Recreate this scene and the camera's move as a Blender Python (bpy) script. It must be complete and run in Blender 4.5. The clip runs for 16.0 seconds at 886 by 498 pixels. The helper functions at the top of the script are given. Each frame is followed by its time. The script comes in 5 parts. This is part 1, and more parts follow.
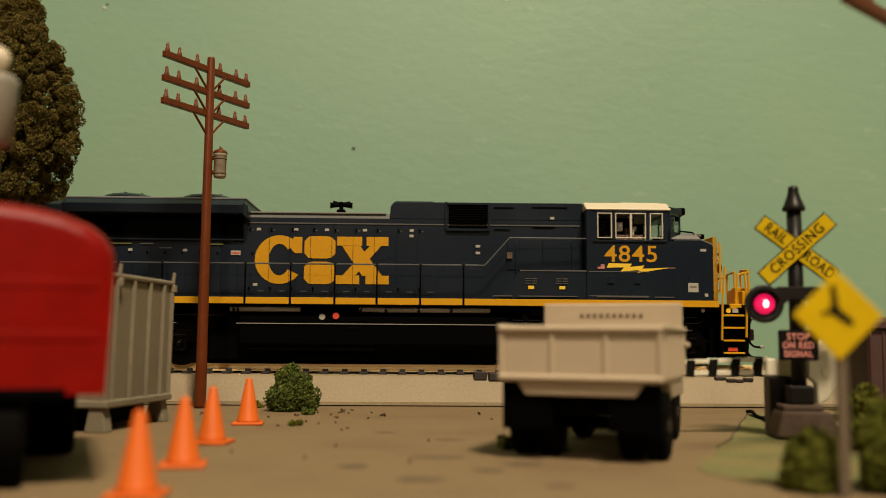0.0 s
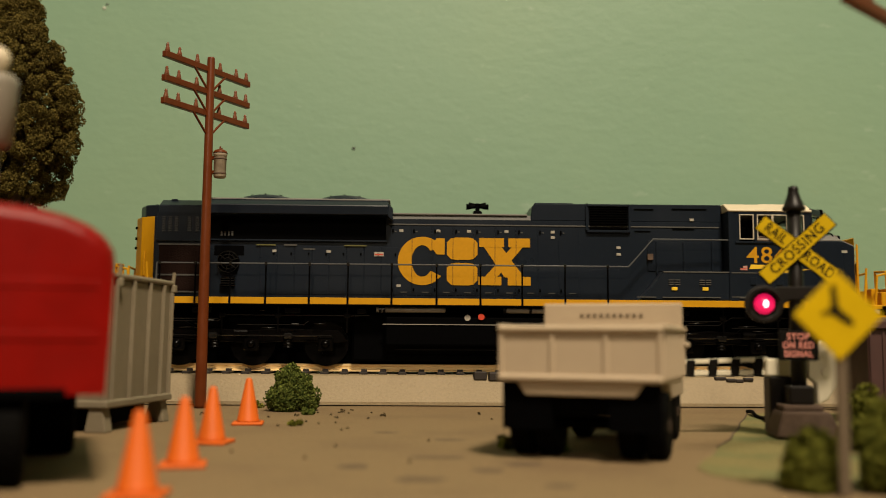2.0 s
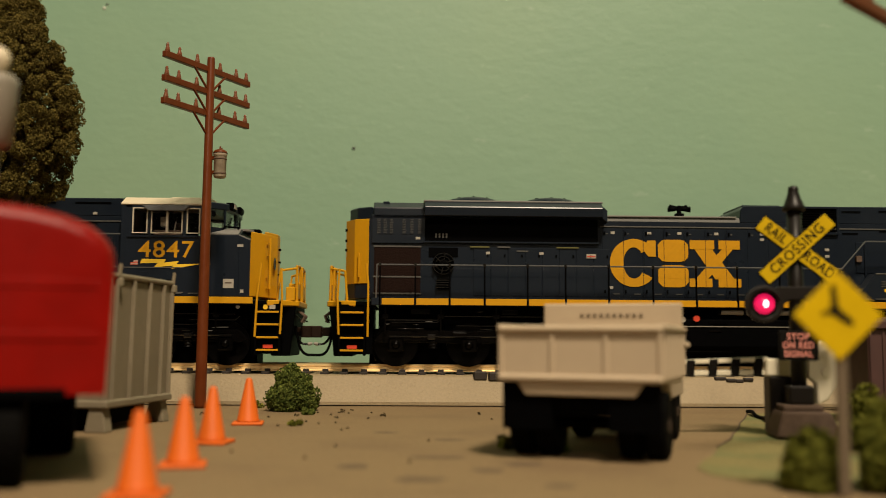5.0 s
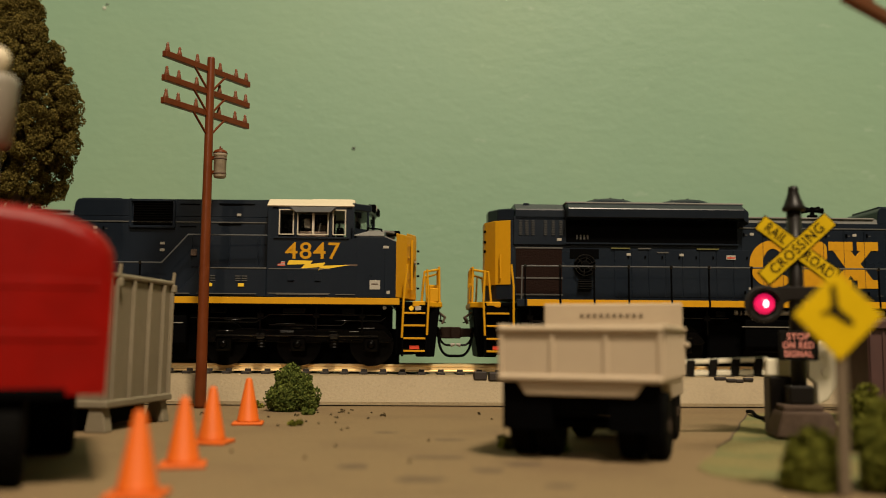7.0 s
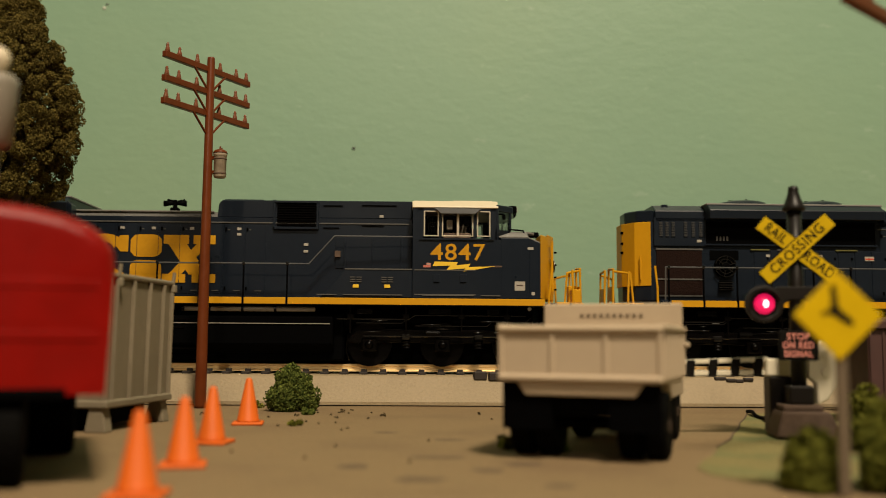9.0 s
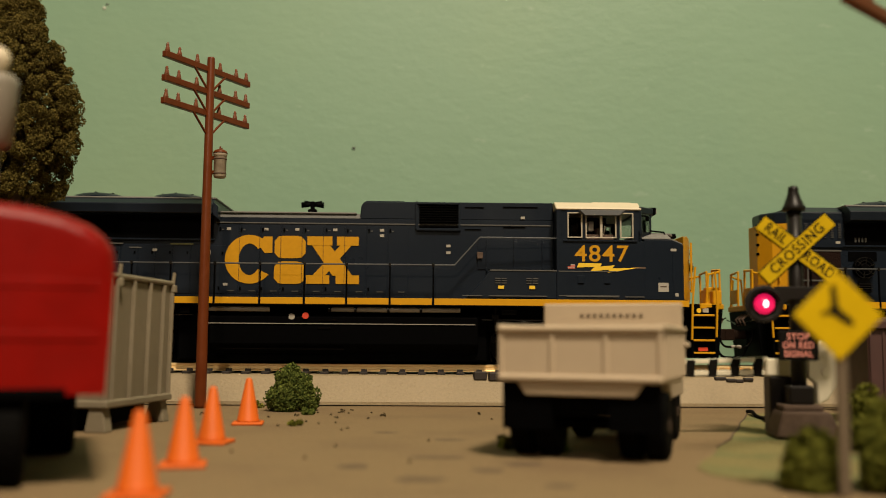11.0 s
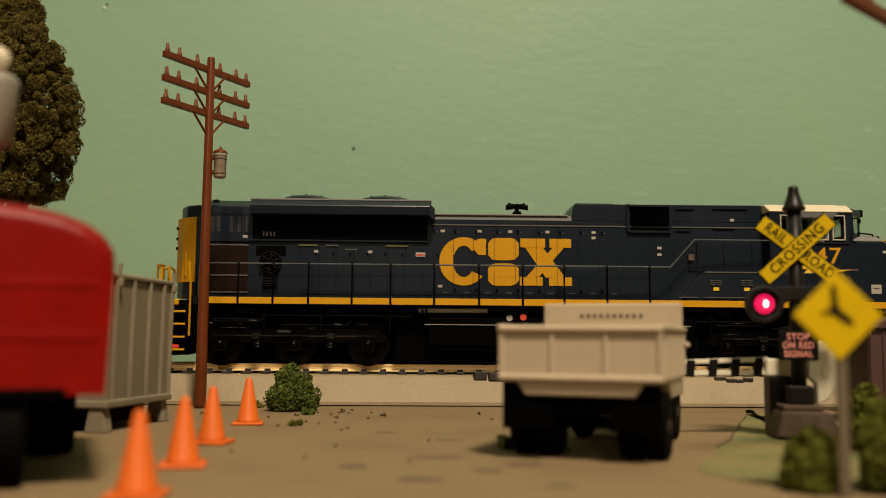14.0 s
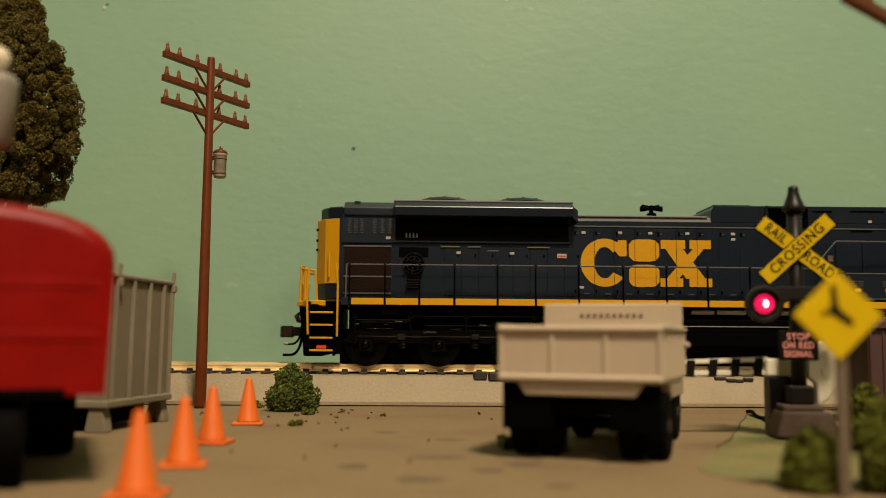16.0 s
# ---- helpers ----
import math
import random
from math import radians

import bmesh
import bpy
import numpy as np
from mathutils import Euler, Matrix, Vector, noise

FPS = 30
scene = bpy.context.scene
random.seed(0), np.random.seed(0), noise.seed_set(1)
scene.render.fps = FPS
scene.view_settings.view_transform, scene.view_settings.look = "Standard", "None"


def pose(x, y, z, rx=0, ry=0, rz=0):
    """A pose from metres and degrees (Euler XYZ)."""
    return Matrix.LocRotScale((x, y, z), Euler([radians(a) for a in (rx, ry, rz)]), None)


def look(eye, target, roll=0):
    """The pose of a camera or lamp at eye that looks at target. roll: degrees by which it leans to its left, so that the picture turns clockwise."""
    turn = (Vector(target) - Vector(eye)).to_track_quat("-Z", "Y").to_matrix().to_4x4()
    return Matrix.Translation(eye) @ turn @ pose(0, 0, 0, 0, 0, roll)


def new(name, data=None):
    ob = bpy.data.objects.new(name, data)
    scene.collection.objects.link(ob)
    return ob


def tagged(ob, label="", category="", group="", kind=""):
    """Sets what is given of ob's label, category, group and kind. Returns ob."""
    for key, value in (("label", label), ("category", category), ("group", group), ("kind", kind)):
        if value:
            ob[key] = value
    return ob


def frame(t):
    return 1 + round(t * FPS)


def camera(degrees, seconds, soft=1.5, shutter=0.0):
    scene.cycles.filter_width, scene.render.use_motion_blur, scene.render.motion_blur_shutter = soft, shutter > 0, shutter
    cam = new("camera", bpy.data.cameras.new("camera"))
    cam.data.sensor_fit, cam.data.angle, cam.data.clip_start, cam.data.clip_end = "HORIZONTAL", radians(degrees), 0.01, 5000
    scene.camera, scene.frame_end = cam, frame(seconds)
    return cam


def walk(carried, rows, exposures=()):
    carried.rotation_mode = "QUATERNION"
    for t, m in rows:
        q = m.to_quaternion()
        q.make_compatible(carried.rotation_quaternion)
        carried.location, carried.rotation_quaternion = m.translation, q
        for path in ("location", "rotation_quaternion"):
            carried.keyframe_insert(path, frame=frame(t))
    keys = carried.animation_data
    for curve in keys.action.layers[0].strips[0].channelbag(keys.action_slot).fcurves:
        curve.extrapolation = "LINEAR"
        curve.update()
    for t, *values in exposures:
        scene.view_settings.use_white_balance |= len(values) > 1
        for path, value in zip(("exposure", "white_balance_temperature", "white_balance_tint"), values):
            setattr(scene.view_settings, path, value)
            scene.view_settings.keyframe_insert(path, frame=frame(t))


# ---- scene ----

# All lengths below are written in units of S metres (close to a millimetre); the place is a
# model railway in 1:87, seen from a lens that lies almost on the layout.
S = 0.00102
EYE = 19.3
FOCAL = 1650 / 784
cam = camera(2 * math.degrees(math.atan(1 / FOCAL)), 16.0, soft=0.6, shutter=0.3)
cam.data.dof.use_dof = True
cam.data.dof.focus_distance = 0.276
cam.data.dof.aperture_fstop = 15.5
VIEW = look((0, 0, EYE * S), (0, 1, EYE * S + 163 / 1650), 0.395)
walk(cam, [(0, VIEW), (16, VIEW)])
scene.view_settings.exposure = 0.0

# ---- light ----
world = bpy.data.worlds.new("room_dusk")
scene.world = world
world.use_nodes = True
world.node_tree.nodes["Background"].inputs[0].default_value = (0.9, 0.75, 0.55, 1)
world.node_tree.nodes["Background"].inputs[1].default_value = 0.006


def area_lamp(name, eye, target, size, watts, colour):
    data = bpy.data.lights.new(name, "AREA")
    data.shape, data.size, data.energy, data.color = "DISK", size, watts, colour
    ob = new(name, data)
    ob.matrix_world = look(eye, target)
    return ob


area_lamp("ceiling_lamp", (0.28, -0.64, 1.37), (0.0, 0.3, 0.02), 0.22, 36.5, (1.0, 0.83, 0.61))
area_lamp("ceiling_lamp", (-0.12, -1.60, 0.98), (0.0, 0.3, 0.02), 0.10, 6.5, (1.0, 0.83, 0.61))

# ---- materials ----


def nodes_of(m):
    return m.node_tree.nodes, m.node_tree.links


def mat(name, colour, rough=0.5, metal=0.0, vary=0.12, grain=900.0, bump=0.0, stain=0.0, stain_colour=(0.1, 0.07, 0.04),
        stain_size=60.0, emit=0.0, coat=0.0, spec=0.5):
    """A procedural surface: base colour varied at two scales, stains, fine relief."""
    m = bpy.data.materials.new(name)
    m.use_nodes = True
    nd, ln = nodes_of(m)
    b = nd["Principled BSDF"]
    b.inputs["Roughness"].default_value = rough
    b.inputs["Metallic"].default_value = metal
    b.inputs["Coat Weight"].default_value = coat
    b.inputs["Specular IOR Level"].default_value = spec
    tc = nd.new("ShaderNodeTexCoord")
    n1 = nd.new("ShaderNodeTexNoise")
    n1.inputs["Scale"].default_value = grain
    n1.inputs["Detail"].default_value = 5
    n2 = nd.new("ShaderNodeTexNoise")
    n2.inputs["Scale"].default_value = stain_size
    n2.inputs["Detail"].default_value = 4
    ln.new(tc.outputs["Object"], n1.inputs["Vector"])
    ln.new(tc.outputs["Object"], n2.inputs["Vector"])
    mx = nd.new("ShaderNodeMix")
    mx.data_type = "RGBA"
    lo = [max(0, c * (1 - vary)) for c in colour]
    hi = [min(1, c * (1 + vary)) for c in colour]
    mx.inputs["A"].default_value = (*lo, 1)
    mx.inputs["B"].default_value = (*hi, 1)
    ln.new(n1.outputs["Fac"], mx.inputs["Factor"])
    ramp = nd.new("ShaderNodeValToRGB")
    ramp.color_ramp.elements[0].position = 0.48
    ramp.color_ramp.elements[1].position = 0.72
    ln.new(n2.outputs["Fac"], ramp.inputs["Fac"])
    amount = nd.new("ShaderNodeMath")
    amount.operation = "MULTIPLY"
    amount.inputs[1].default_value = stain
    ln.new(ramp.outputs["Color"], amount.inputs[0])
    mx2 = nd.new("ShaderNodeMix")
    mx2.data_type = "RGBA"
    mx2.inputs["B"].default_value = (*stain_colour, 1)
    ln.new(amount.outputs[0], mx2.inputs["Factor"])
    ln.new(mx.outputs["Result"], mx2.inputs["A"])
    ln.new(mx2.outputs["Result"], b.inputs["Base Color"])
    rr = nd.new("ShaderNodeMapRange")
    rr.inputs["To Min"].default_value = max(0.02, rough - 0.08)
    rr.inputs["To Max"].default_value = min(1, rough + 0.1)
    ln.new(n2.outputs["Fac"], rr.inputs["Value"])
    ln.new(rr.outputs["Result"], b.inputs["Roughness"])
    if bump:
        bp = nd.new("ShaderNodeBump")
        bp.inputs["Strength"].default_value = bump
        bp.inputs["Distance"].default_value = 0.0004
        ln.new(n1.outputs["Fac"], bp.inputs["Height"])
        ln.new(bp.outputs["Normal"], b.inputs["Normal"])
    if emit:
        b.inputs["Emission Color"].default_value = (*colour, 1)
        b.inputs["Emission Strength"].default_value = emit
    return m


M_NAVY = mat("navy_paint", (0.0070, 0.0110, 0.0183), 0.30, vary=0.16, grain=500, stain=0.12, stain_colour=(0.026, 0.032, 0.04), stain_size=40, spec=0.32)
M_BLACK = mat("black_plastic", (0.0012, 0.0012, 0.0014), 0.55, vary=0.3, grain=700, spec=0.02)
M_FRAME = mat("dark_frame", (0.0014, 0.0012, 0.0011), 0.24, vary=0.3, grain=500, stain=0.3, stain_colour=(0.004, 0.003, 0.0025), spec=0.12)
M_YELLOW = mat("orange_yellow_paint", (0.53, 0.262, 0.006), 0.45, vary=0.08, grain=600, spec=0.2)
M_GOLD = mat("gold_lettering", (0.50, 0.245, 0.008), 0.5, vary=0.12, grain=900, spec=0.15)
M_BRIGHT = mat("bright_yellow", (0.75, 0.48, 0.02), 0.5, vary=0.06)
M_CREAM = mat("cream_roof", (0.58, 0.50, 0.36), 0.5, vary=0.06)
M_SILVER = mat("silver_trim", (0.50, 0.44, 0.35), 0.4, vary=0.15)
M_WHITE = mat("white_decal", (0.33, 0.305, 0.26), 0.5, vary=0.4, grain=2500)
M_RED = mat("red_plastic", (0.20, 0.0020, 0.0006), 0.38, vary=0.3, grain=160, bump=0.6, spec=0.2)
M_REDMARK = mat("red_mark", (0.55, 0.05, 0.02), 0.45)
M_SCREEN = mat("rusty_screen", (0.011, 0.0045, 0.003), 0.7, vary=0.5, grain=2500, bump=0.5, spec=0.08)
M_RAIL = mat("rail_metal", (0.90, 0.66, 0.33), 0.36, 0.4, vary=0.1, grain=200, stain=0.1, stain_colour=(0.40, 0.25, 0.11), stain_size=90)
M_TIE = mat("tie_plastic", (0.018, 0.012, 0.009), 0.6, vary=0.3)
M_BED = mat("roadbed_grey", (0.265, 0.205, 0.118), 0.62, vary=0.15, grain=1100, bump=0.7, stain=0.3, stain_colour=(0.19, 0.15, 0.095), stain_size=50)
M_WALL = mat("green_wall_paint", (0.210, 0.338, 0.233), 0.44, vary=0.05, grain=14, bump=0.0, stain=0.35, stain_colour=(0.235, 0.335, 0.20), stain_size=7)
wn, wl = nodes_of(M_WALL)
stroke = wn.new("ShaderNodeTexNoise")
stroke.inputs["Scale"].default_value = 1.0
stroke.inputs["Detail"].default_value = 4
spread = wn.new("ShaderNodeMapping")
spread.inputs["Scale"].default_value = (150, 150, 260)
where = wn.new("ShaderNodeTexCoord")
relief = wn.new("ShaderNodeBump")
relief.inputs["Strength"].default_value = 0.24
relief.inputs["Distance"].default_value = 0.0006
wl.new(where.outputs["Object"], spread.inputs["Vector"])
wl.new(spread.outputs["Vector"], stroke.inputs["Vector"])
wl.new(stroke.outputs["Fac"], relief.inputs["Height"])
wl.new(relief.outputs["Normal"], wn["Principled BSDF"].inputs["Normal"])
# thin pale roller and scrape marks in the paint
scrape = wn.new("ShaderNodeTexNoise")
scrape.inputs["Scale"].default_value = 1.0
scrape.inputs["Detail"].default_value = 6
scrape.inputs["Roughness"].default_value = 0.65
scrape_map = wn.new("ShaderNodeMapping")
scrape_map.inputs["Scale"].default_value = (62, 62, 130)
scrape_map.inputs["Rotation"].default_value = (0, 0.2, 0)
scrape_ramp = wn.new("ShaderNodeValToRGB")
scrape_ramp.color_ramp.elements[0].position = 0.63
scrape_ramp.color_ramp.elements[1].position = 0.76
scrape_amount = wn.new("ShaderNodeMath")
scrape_amount.operation = "MULTIPLY"
scrape_amount.inputs[1].default_value = 1.0
scrape_mix = wn.new("ShaderNodeMix")
scrape_mix.data_type = "RGBA"
scrape_mix.inputs["B"].default_value = (0.30, 0.41, 0.31, 1)
base_link = wn["Principled BSDF"].inputs["Base Color"].links[0]
wl.new(base_link.from_socket, scrape_mix.inputs["A"])
wl.new(where.outputs["Object"], scrape_map.inputs["Vector"])
wl.new(scrape_map.outputs["Vector"], scrape.inputs["Vector"])
wl.new(scrape.outputs["Fac"], scrape_ramp.inputs["Fac"])
wl.new(scrape_ramp.outputs["Color"], scrape_amount.inputs[0])
wl.new(scrape_amount.outputs[0], scrape_mix.inputs["Factor"])
wl.new(scrape_mix.outputs["Result"], wn["Principled BSDF"].inputs["Base Color"])
M_CHIP = mat("bare_plaster", (0.42, 0.46, 0.38), 0.6, vary=0.2)
M_ROOM = mat("room_plaster", (0.16, 0.14, 0.11), 0.8, vary=0.05, grain=30)
M_ROAD = mat("dusty_road", (0.200, 0.140, 0.074), 0.85, vary=0.25, grain=900, bump=0.7, stain=0.5, stain_colour=(0.142, 0.096, 0.056), stain_size=38, spec=0.2)
M_LAWN = mat("green_mat", (0.195, 0.168, 0.072), 0.9, vary=0.4, grain=1300, bump=0.9, stain=0.85, stain_colour=(0.105, 0.142, 0.064), stain_size=75, spec=0.1)
M_BROWN = mat("brown_plastic", (0.112, 0.026, 0.0065), 0.34, vary=0.22, grain=300, stain=0.25, stain_colour=(0.15, 0.045, 0.016), stain_size=150, spec=0.2)
M_INSUL = mat("insulator_brown", (0.17, 0.06, 0.03), 0.18, vary=0.15, spec=0.7)
M_GREY = mat("grey_plastic", (0.20, 0.168, 0.115), 0.5, vary=0.1, grain=400, stain=0.35, stain_colour=(0.13, 0.11, 0.07), spec=0.25)
M_TRUCK = mat("pale_tan_plastic", (0.42, 0.335, 0.235), 0.55, vary=0.06, grain=300, spec=0.3)
M_CONE = mat("orange_plastic", (0.62, 0.118, 0.010), 0.5, vary=0.06, grain=300, spec=0.3)
M_SIGN = mat("sign_yellow", (0.56, 0.375, 0.003), 0.5, vary=0.1, grain=300, spec=0.12)
M_SIGNBLACK = mat("sign_black", (0.006, 0.005, 0.004), 0.6, spec=0.08)
M_POST = mat("black_post", (0.009, 0.007, 0.006), 0.4, vary=0.3, grain=400, spec=0.25)
M_BASE = mat("weathered_base", (0.10, 0.068, 0.05), 0.7, vary=0.3, grain=600, bump=0.4, stain=0.5, stain_colour=(0.04, 0.027, 0.022), stain_size=120, spec=0.15)
M_LENS = mat("red_lit_lens", (1.0, 0.012, 0.12), 0.2, vary=0.0, emit=0.6)
M_GLOW = mat("lamp_filament", (1.0, 0.75, 0.75), 0.2, vary=0.0, emit=3.0)
M_CAN = mat("dirty_grey_can", (0.36, 0.30, 0.22), 0.5, vary=0.15, grain=500, stain=0.7, stain_colour=(0.14, 0.10, 0.07), stain_size=260)
M_LAMPGREY = mat("lamp_grey", (0.23, 0.205, 0.165), 0.5, vary=0.06)
M_STAKE = mat("tan_stake", (0.12, 0.086, 0.052), 0.7, vary=0.2, grain=400)
M_PIPE = mat("oily_pipe", (0.006, 0.0055, 0.005), 0.22, vary=0.3, spec=0.7)
M_AIRPIPE = mat("grey_air_pipe", (0.26, 0.235, 0.20), 0.35, vary=0.2, grain=400)
M_SHED = mat("brown_shed", (0.05, 0.018, 0.016), 0.6, vary=0.3, grain=300)
M_GATE = mat("ivory_plastic", (0.66, 0.60, 0.46), 0.45, vary=0.05)
M_PINK = mat("sign_red_letters", (0.70, 0.26, 0.215), 0.5)
M_RUBBER = mat("black_rubber", (0.0018, 0.0017, 0.0016), 0.75, vary=0.3, spec=0.04)
M_GLASS = bpy.data.materials.new("window_glass")
M_GLASS.use_nodes = True
_g = M_GLASS.node_tree.nodes["Principled BSDF"]
_g.inputs["Transmission Weight"].default_value = 1.0
_g.inputs["Roughness"].default_value = 0.05
_g.inputs["IOR"].default_value = 1.3


def leaf_mat(name, a, b):
    m = bpy.data.materials.new(name)
    m.use_nodes = True
    nd, ln = nodes_of(m)
    geo = nd.new("ShaderNodeNewGeometry")
    ramp = nd.new("ShaderNodeValToRGB")
    ramp.color_ramp.elements[0].color = (*a, 1)
    ramp.color_ramp.elements[1].color = (*b, 1)
    ln.new(geo.outputs["Random Per Island"], ramp.inputs["Fac"])
    ln.new(ramp.outputs["Color"], nd["Principled BSDF"].inputs["Base Color"])
    nd["Principled BSDF"].inputs["Roughness"].default_value = 0.9
    nd["Principled BSDF"].inputs["Specular IOR Level"].default_value = 0.08
    return m


M_BUSH = leaf_mat("bush_foam", (0.022, 0.036, 0.006), (0.115, 0.135, 0.028))
M_TREE = leaf_mat("tree_foam", (0.05, 0.040, 0.009), (0.14, 0.106, 0.025))
M_DARKBUSH = leaf_mat("olive_bush_foam", (0.036, 0.042, 0.005), (0.165, 0.165, 0.026))
M_TRUNK = mat("bark", (0.07, 0.045, 0.03), 0.8, vary=0.4, grain=600, bump=0.8)

# ---- mesh helpers (units of S) ----


def thing(name, x, y, z, label, category, rz=0, group="", kind=""):
    ob = new(name)
    ob.matrix_world = pose(x * S, y * S, z * S, 0, 0, rz)
    ob.empty_display_size = 0.005
    return tagged(ob, label, category, group, kind)


def part(name, bm, material, parent=None, label="", smooth=False):
    bmesh.ops.scale(bm, vec=(S, S, S), verts=bm.verts)
    bmesh.ops.recalc_face_normals(bm, faces=bm.faces)
    me = bpy.data.meshes.new(name)
    bm.to_mesh(me)
    bm.free()
    for mm in material if isinstance(material, (list, tuple)) else [material]:
        me.materials.append(mm)
    if smooth:
        for p in me.polygons:
            p.use_smooth = True
    ob = new(name, me)
    if parent:
        ob.parent = parent
    if label:
        tagged(ob, label)
    return ob


def bevel(bm, w, seg=1):
    if w:
        bmesh.ops.bevel(bm, geom=bm.edges[:], offset=w, segments=seg, affect="EDGES", profile=0.5)
    return bm


def box(x0, x1, y0, y1, z0, z1, w=0.0, into=None, seg=1):
    bm = bmesh.new()
    bmesh.ops.create_cube(bm, size=1, matrix=Matrix.LocRotScale(((x0 + x1) / 2, (y0 + y1) / 2, (z0 + z1) / 2), None,
                                                                 (abs(x1 - x0), abs(y1 - y0), abs(z1 - z0))))
    bevel(bm, w, seg)
    return merge(into, bm)


def merge(into, bm):
    if into is None:
        return bm
    me = bpy.data.meshes.new("tmp")
    bm.to_mesh(me)
    bm.free()
    into.from_mesh(me)
    bpy.data.meshes.remove(me)
    return into


def rod(a, b, r, r2=None, into=None, n=10):
    a, b = Vector(a), Vector(b)
    bm = bmesh.new()
    q = (b - a).to_track_quat("Z", "Y")
    bmesh.ops.create_cone(bm, cap_ends=True, segments=n, radius1=r, radius2=r if r2 is None else r2, depth=(b - a).length,
                          matrix=Matrix.LocRotScale((a + b) / 2, q, None))
    return merge(into, bm)


def pipe(points, r, into=None, n=8):
    """A bent round bar through the points."""
    bm = into if into is not None else bmesh.new()
    for a, b in zip(points, points[1:]):
        bm = rod(a, b, r, into=bm, n=n)
    for p in points[1:-1]:
        sp = bmesh.new()
        bmesh.ops.create_uvsphere(sp, u_segments=n, v_segments=6, radius=r, matrix=Matrix.Translation(p))
        merge(bm, sp)
    return bm


def prism(outline, axis, lo, hi, w=0.0, into=None):
    """An outline of (a, b) pairs drawn out along an axis: 'y' takes (x, z), 'x' takes (y, z), 'z' takes (x, y)."""
    bm = bmesh.new()
    make = {"y": lambda a, b, c: (a, c, b), "x": lambda a, b, c: (c, a, b), "z": lambda a, b, c: (a, b, c)}[axis]
    v0 = [bm.verts.new(make(a, b, lo)) for a, b in outline]
    v1 = [bm.verts.new(make(a, b, hi)) for a, b in outline]
    n = len(outline)
    bm.faces.new(v0)
    bm.faces.new(v1[::-1])
    for i in range(n):
        bm.faces.new((v0[i], v0[(i + 1) % n], v1[(i + 1) % n], v1[i]))
    bmesh.ops.recalc_face_normals(bm, faces=bm.faces)
    bevel(bm, w)
    return merge(into, bm)


def lathe(profile, x=0, y=0, n=24, into=None):
    """A turned form round the vertical through (x, y), from (radius, height) pairs."""
    bm = bmesh.new()
    rings = [[bm.verts.new((x + r * math.cos(6.28319 * i / n), y + r * math.sin(6.28319 * i / n), z)) for i in range(n)]
             for r, z in profile]
    for a, b in zip(rings, rings[1:]):
        for i in range(n):
            bm.faces.new((a[i], a[(i + 1) % n], b[(i + 1) % n], b[i]))
    bm.faces.new(rings[0][::-1])
    bm.faces.new(rings[-1])
    return merge(into, bm)


def transform(bm, m):
    bmesh.ops.transform(bm, matrix=m, verts=bm.verts)
    return bm


def lettering(name, text, material, parent, m, size, squeeze=1.0, depth=0.06, spacing=1.0, bold=0.0):
    """Raised letters in the built-in font, as a mesh part at the pose m (in units)."""
    cu = bpy.data.curves.new("tmp_text", "FONT")
    cu.body, cu.size, cu.extrude, cu.align_x, cu.align_y = text, size, depth, "CENTER", "CENTER"
    cu.space_character, cu.offset = spacing, bold
    cu.resolution_u = 4
    tmp = new("tmp_text", cu)
    bpy.context.view_layer.update()
    me = tmp.evaluated_get(bpy.context.evaluated_depsgraph_get()).to_mesh()
    bm = bmesh.new()
    bm.from_mesh(me)
    tmp.to_mesh_clear()
    bpy.data.objects.remove(tmp)
    bpy.data.curves.remove(cu)
    transform(bm, m @ Matrix.Diagonal((squeeze, 1, 1, 1)))
    return part(name, bm, material, parent)


FACING = Matrix.Rotation(math.pi / 2, 4, "X")


def foliage(seed, n, radius, form, leaf, blob=0):
    """Many small folded flakes scattered in the clumps of a form: a list of (x, y, z, r)."""
    rnd = random.Random(seed)
    verts, faces = [], []
    for i in range(n):
        cx, cy, cz, r = form[rnd.randrange(len(form))]
        d = Vector((rnd.gauss(0, 1), rnd.gauss(0, 1), rnd.gauss(0, 1))).normalized()
        k = r * (0.55 + 0.5 * rnd.random() ** 0.5)
        c = Vector((cx, cy, cz)) + d * k
        q = d.to_track_quat("Z", "Y") @ Euler((rnd.gauss(0, 0.75), rnd.gauss(0, 0.75), rnd.random() * 6.3)).to_quaternion()
        s = leaf * (0.5 + rnd.random())
        base = len(verts)
        for p in ((-1, 0, 0), (0, -0.7, 0.35), (1, 0, 0.1), (0, 0.8, 0.3), (0.1, 0.1, -0.6)):
            verts.append(tuple((c + q @ (Vector(p) * s)) * S))
        faces += [(base, base + 1, base + 4), (base + 1, base + 2, base + 4), (base + 2, base + 3, base + 4), (base + 3, base, base + 4),
                  (base, base + 3, base + 1), (base + 1, base + 3, base + 2)]
    me = bpy.data.meshes.new("foliage")
    me.from_pydata(verts, [], faces)
    return me


def leafy(name, me, material, parent):
    me.materials.append(material)
    ob = new(name, me)
    ob.parent = parent
    return tagged(ob, kind="stuff")


# ---- setting ----


def slab(name, x0, x1, y0, y1, z0, z1, material, label, w=0.0):
    return tagged(part(name, box(x0, x1, y0, y1, z0, z1, w), material), label, name.split("_")[0], kind="structure")


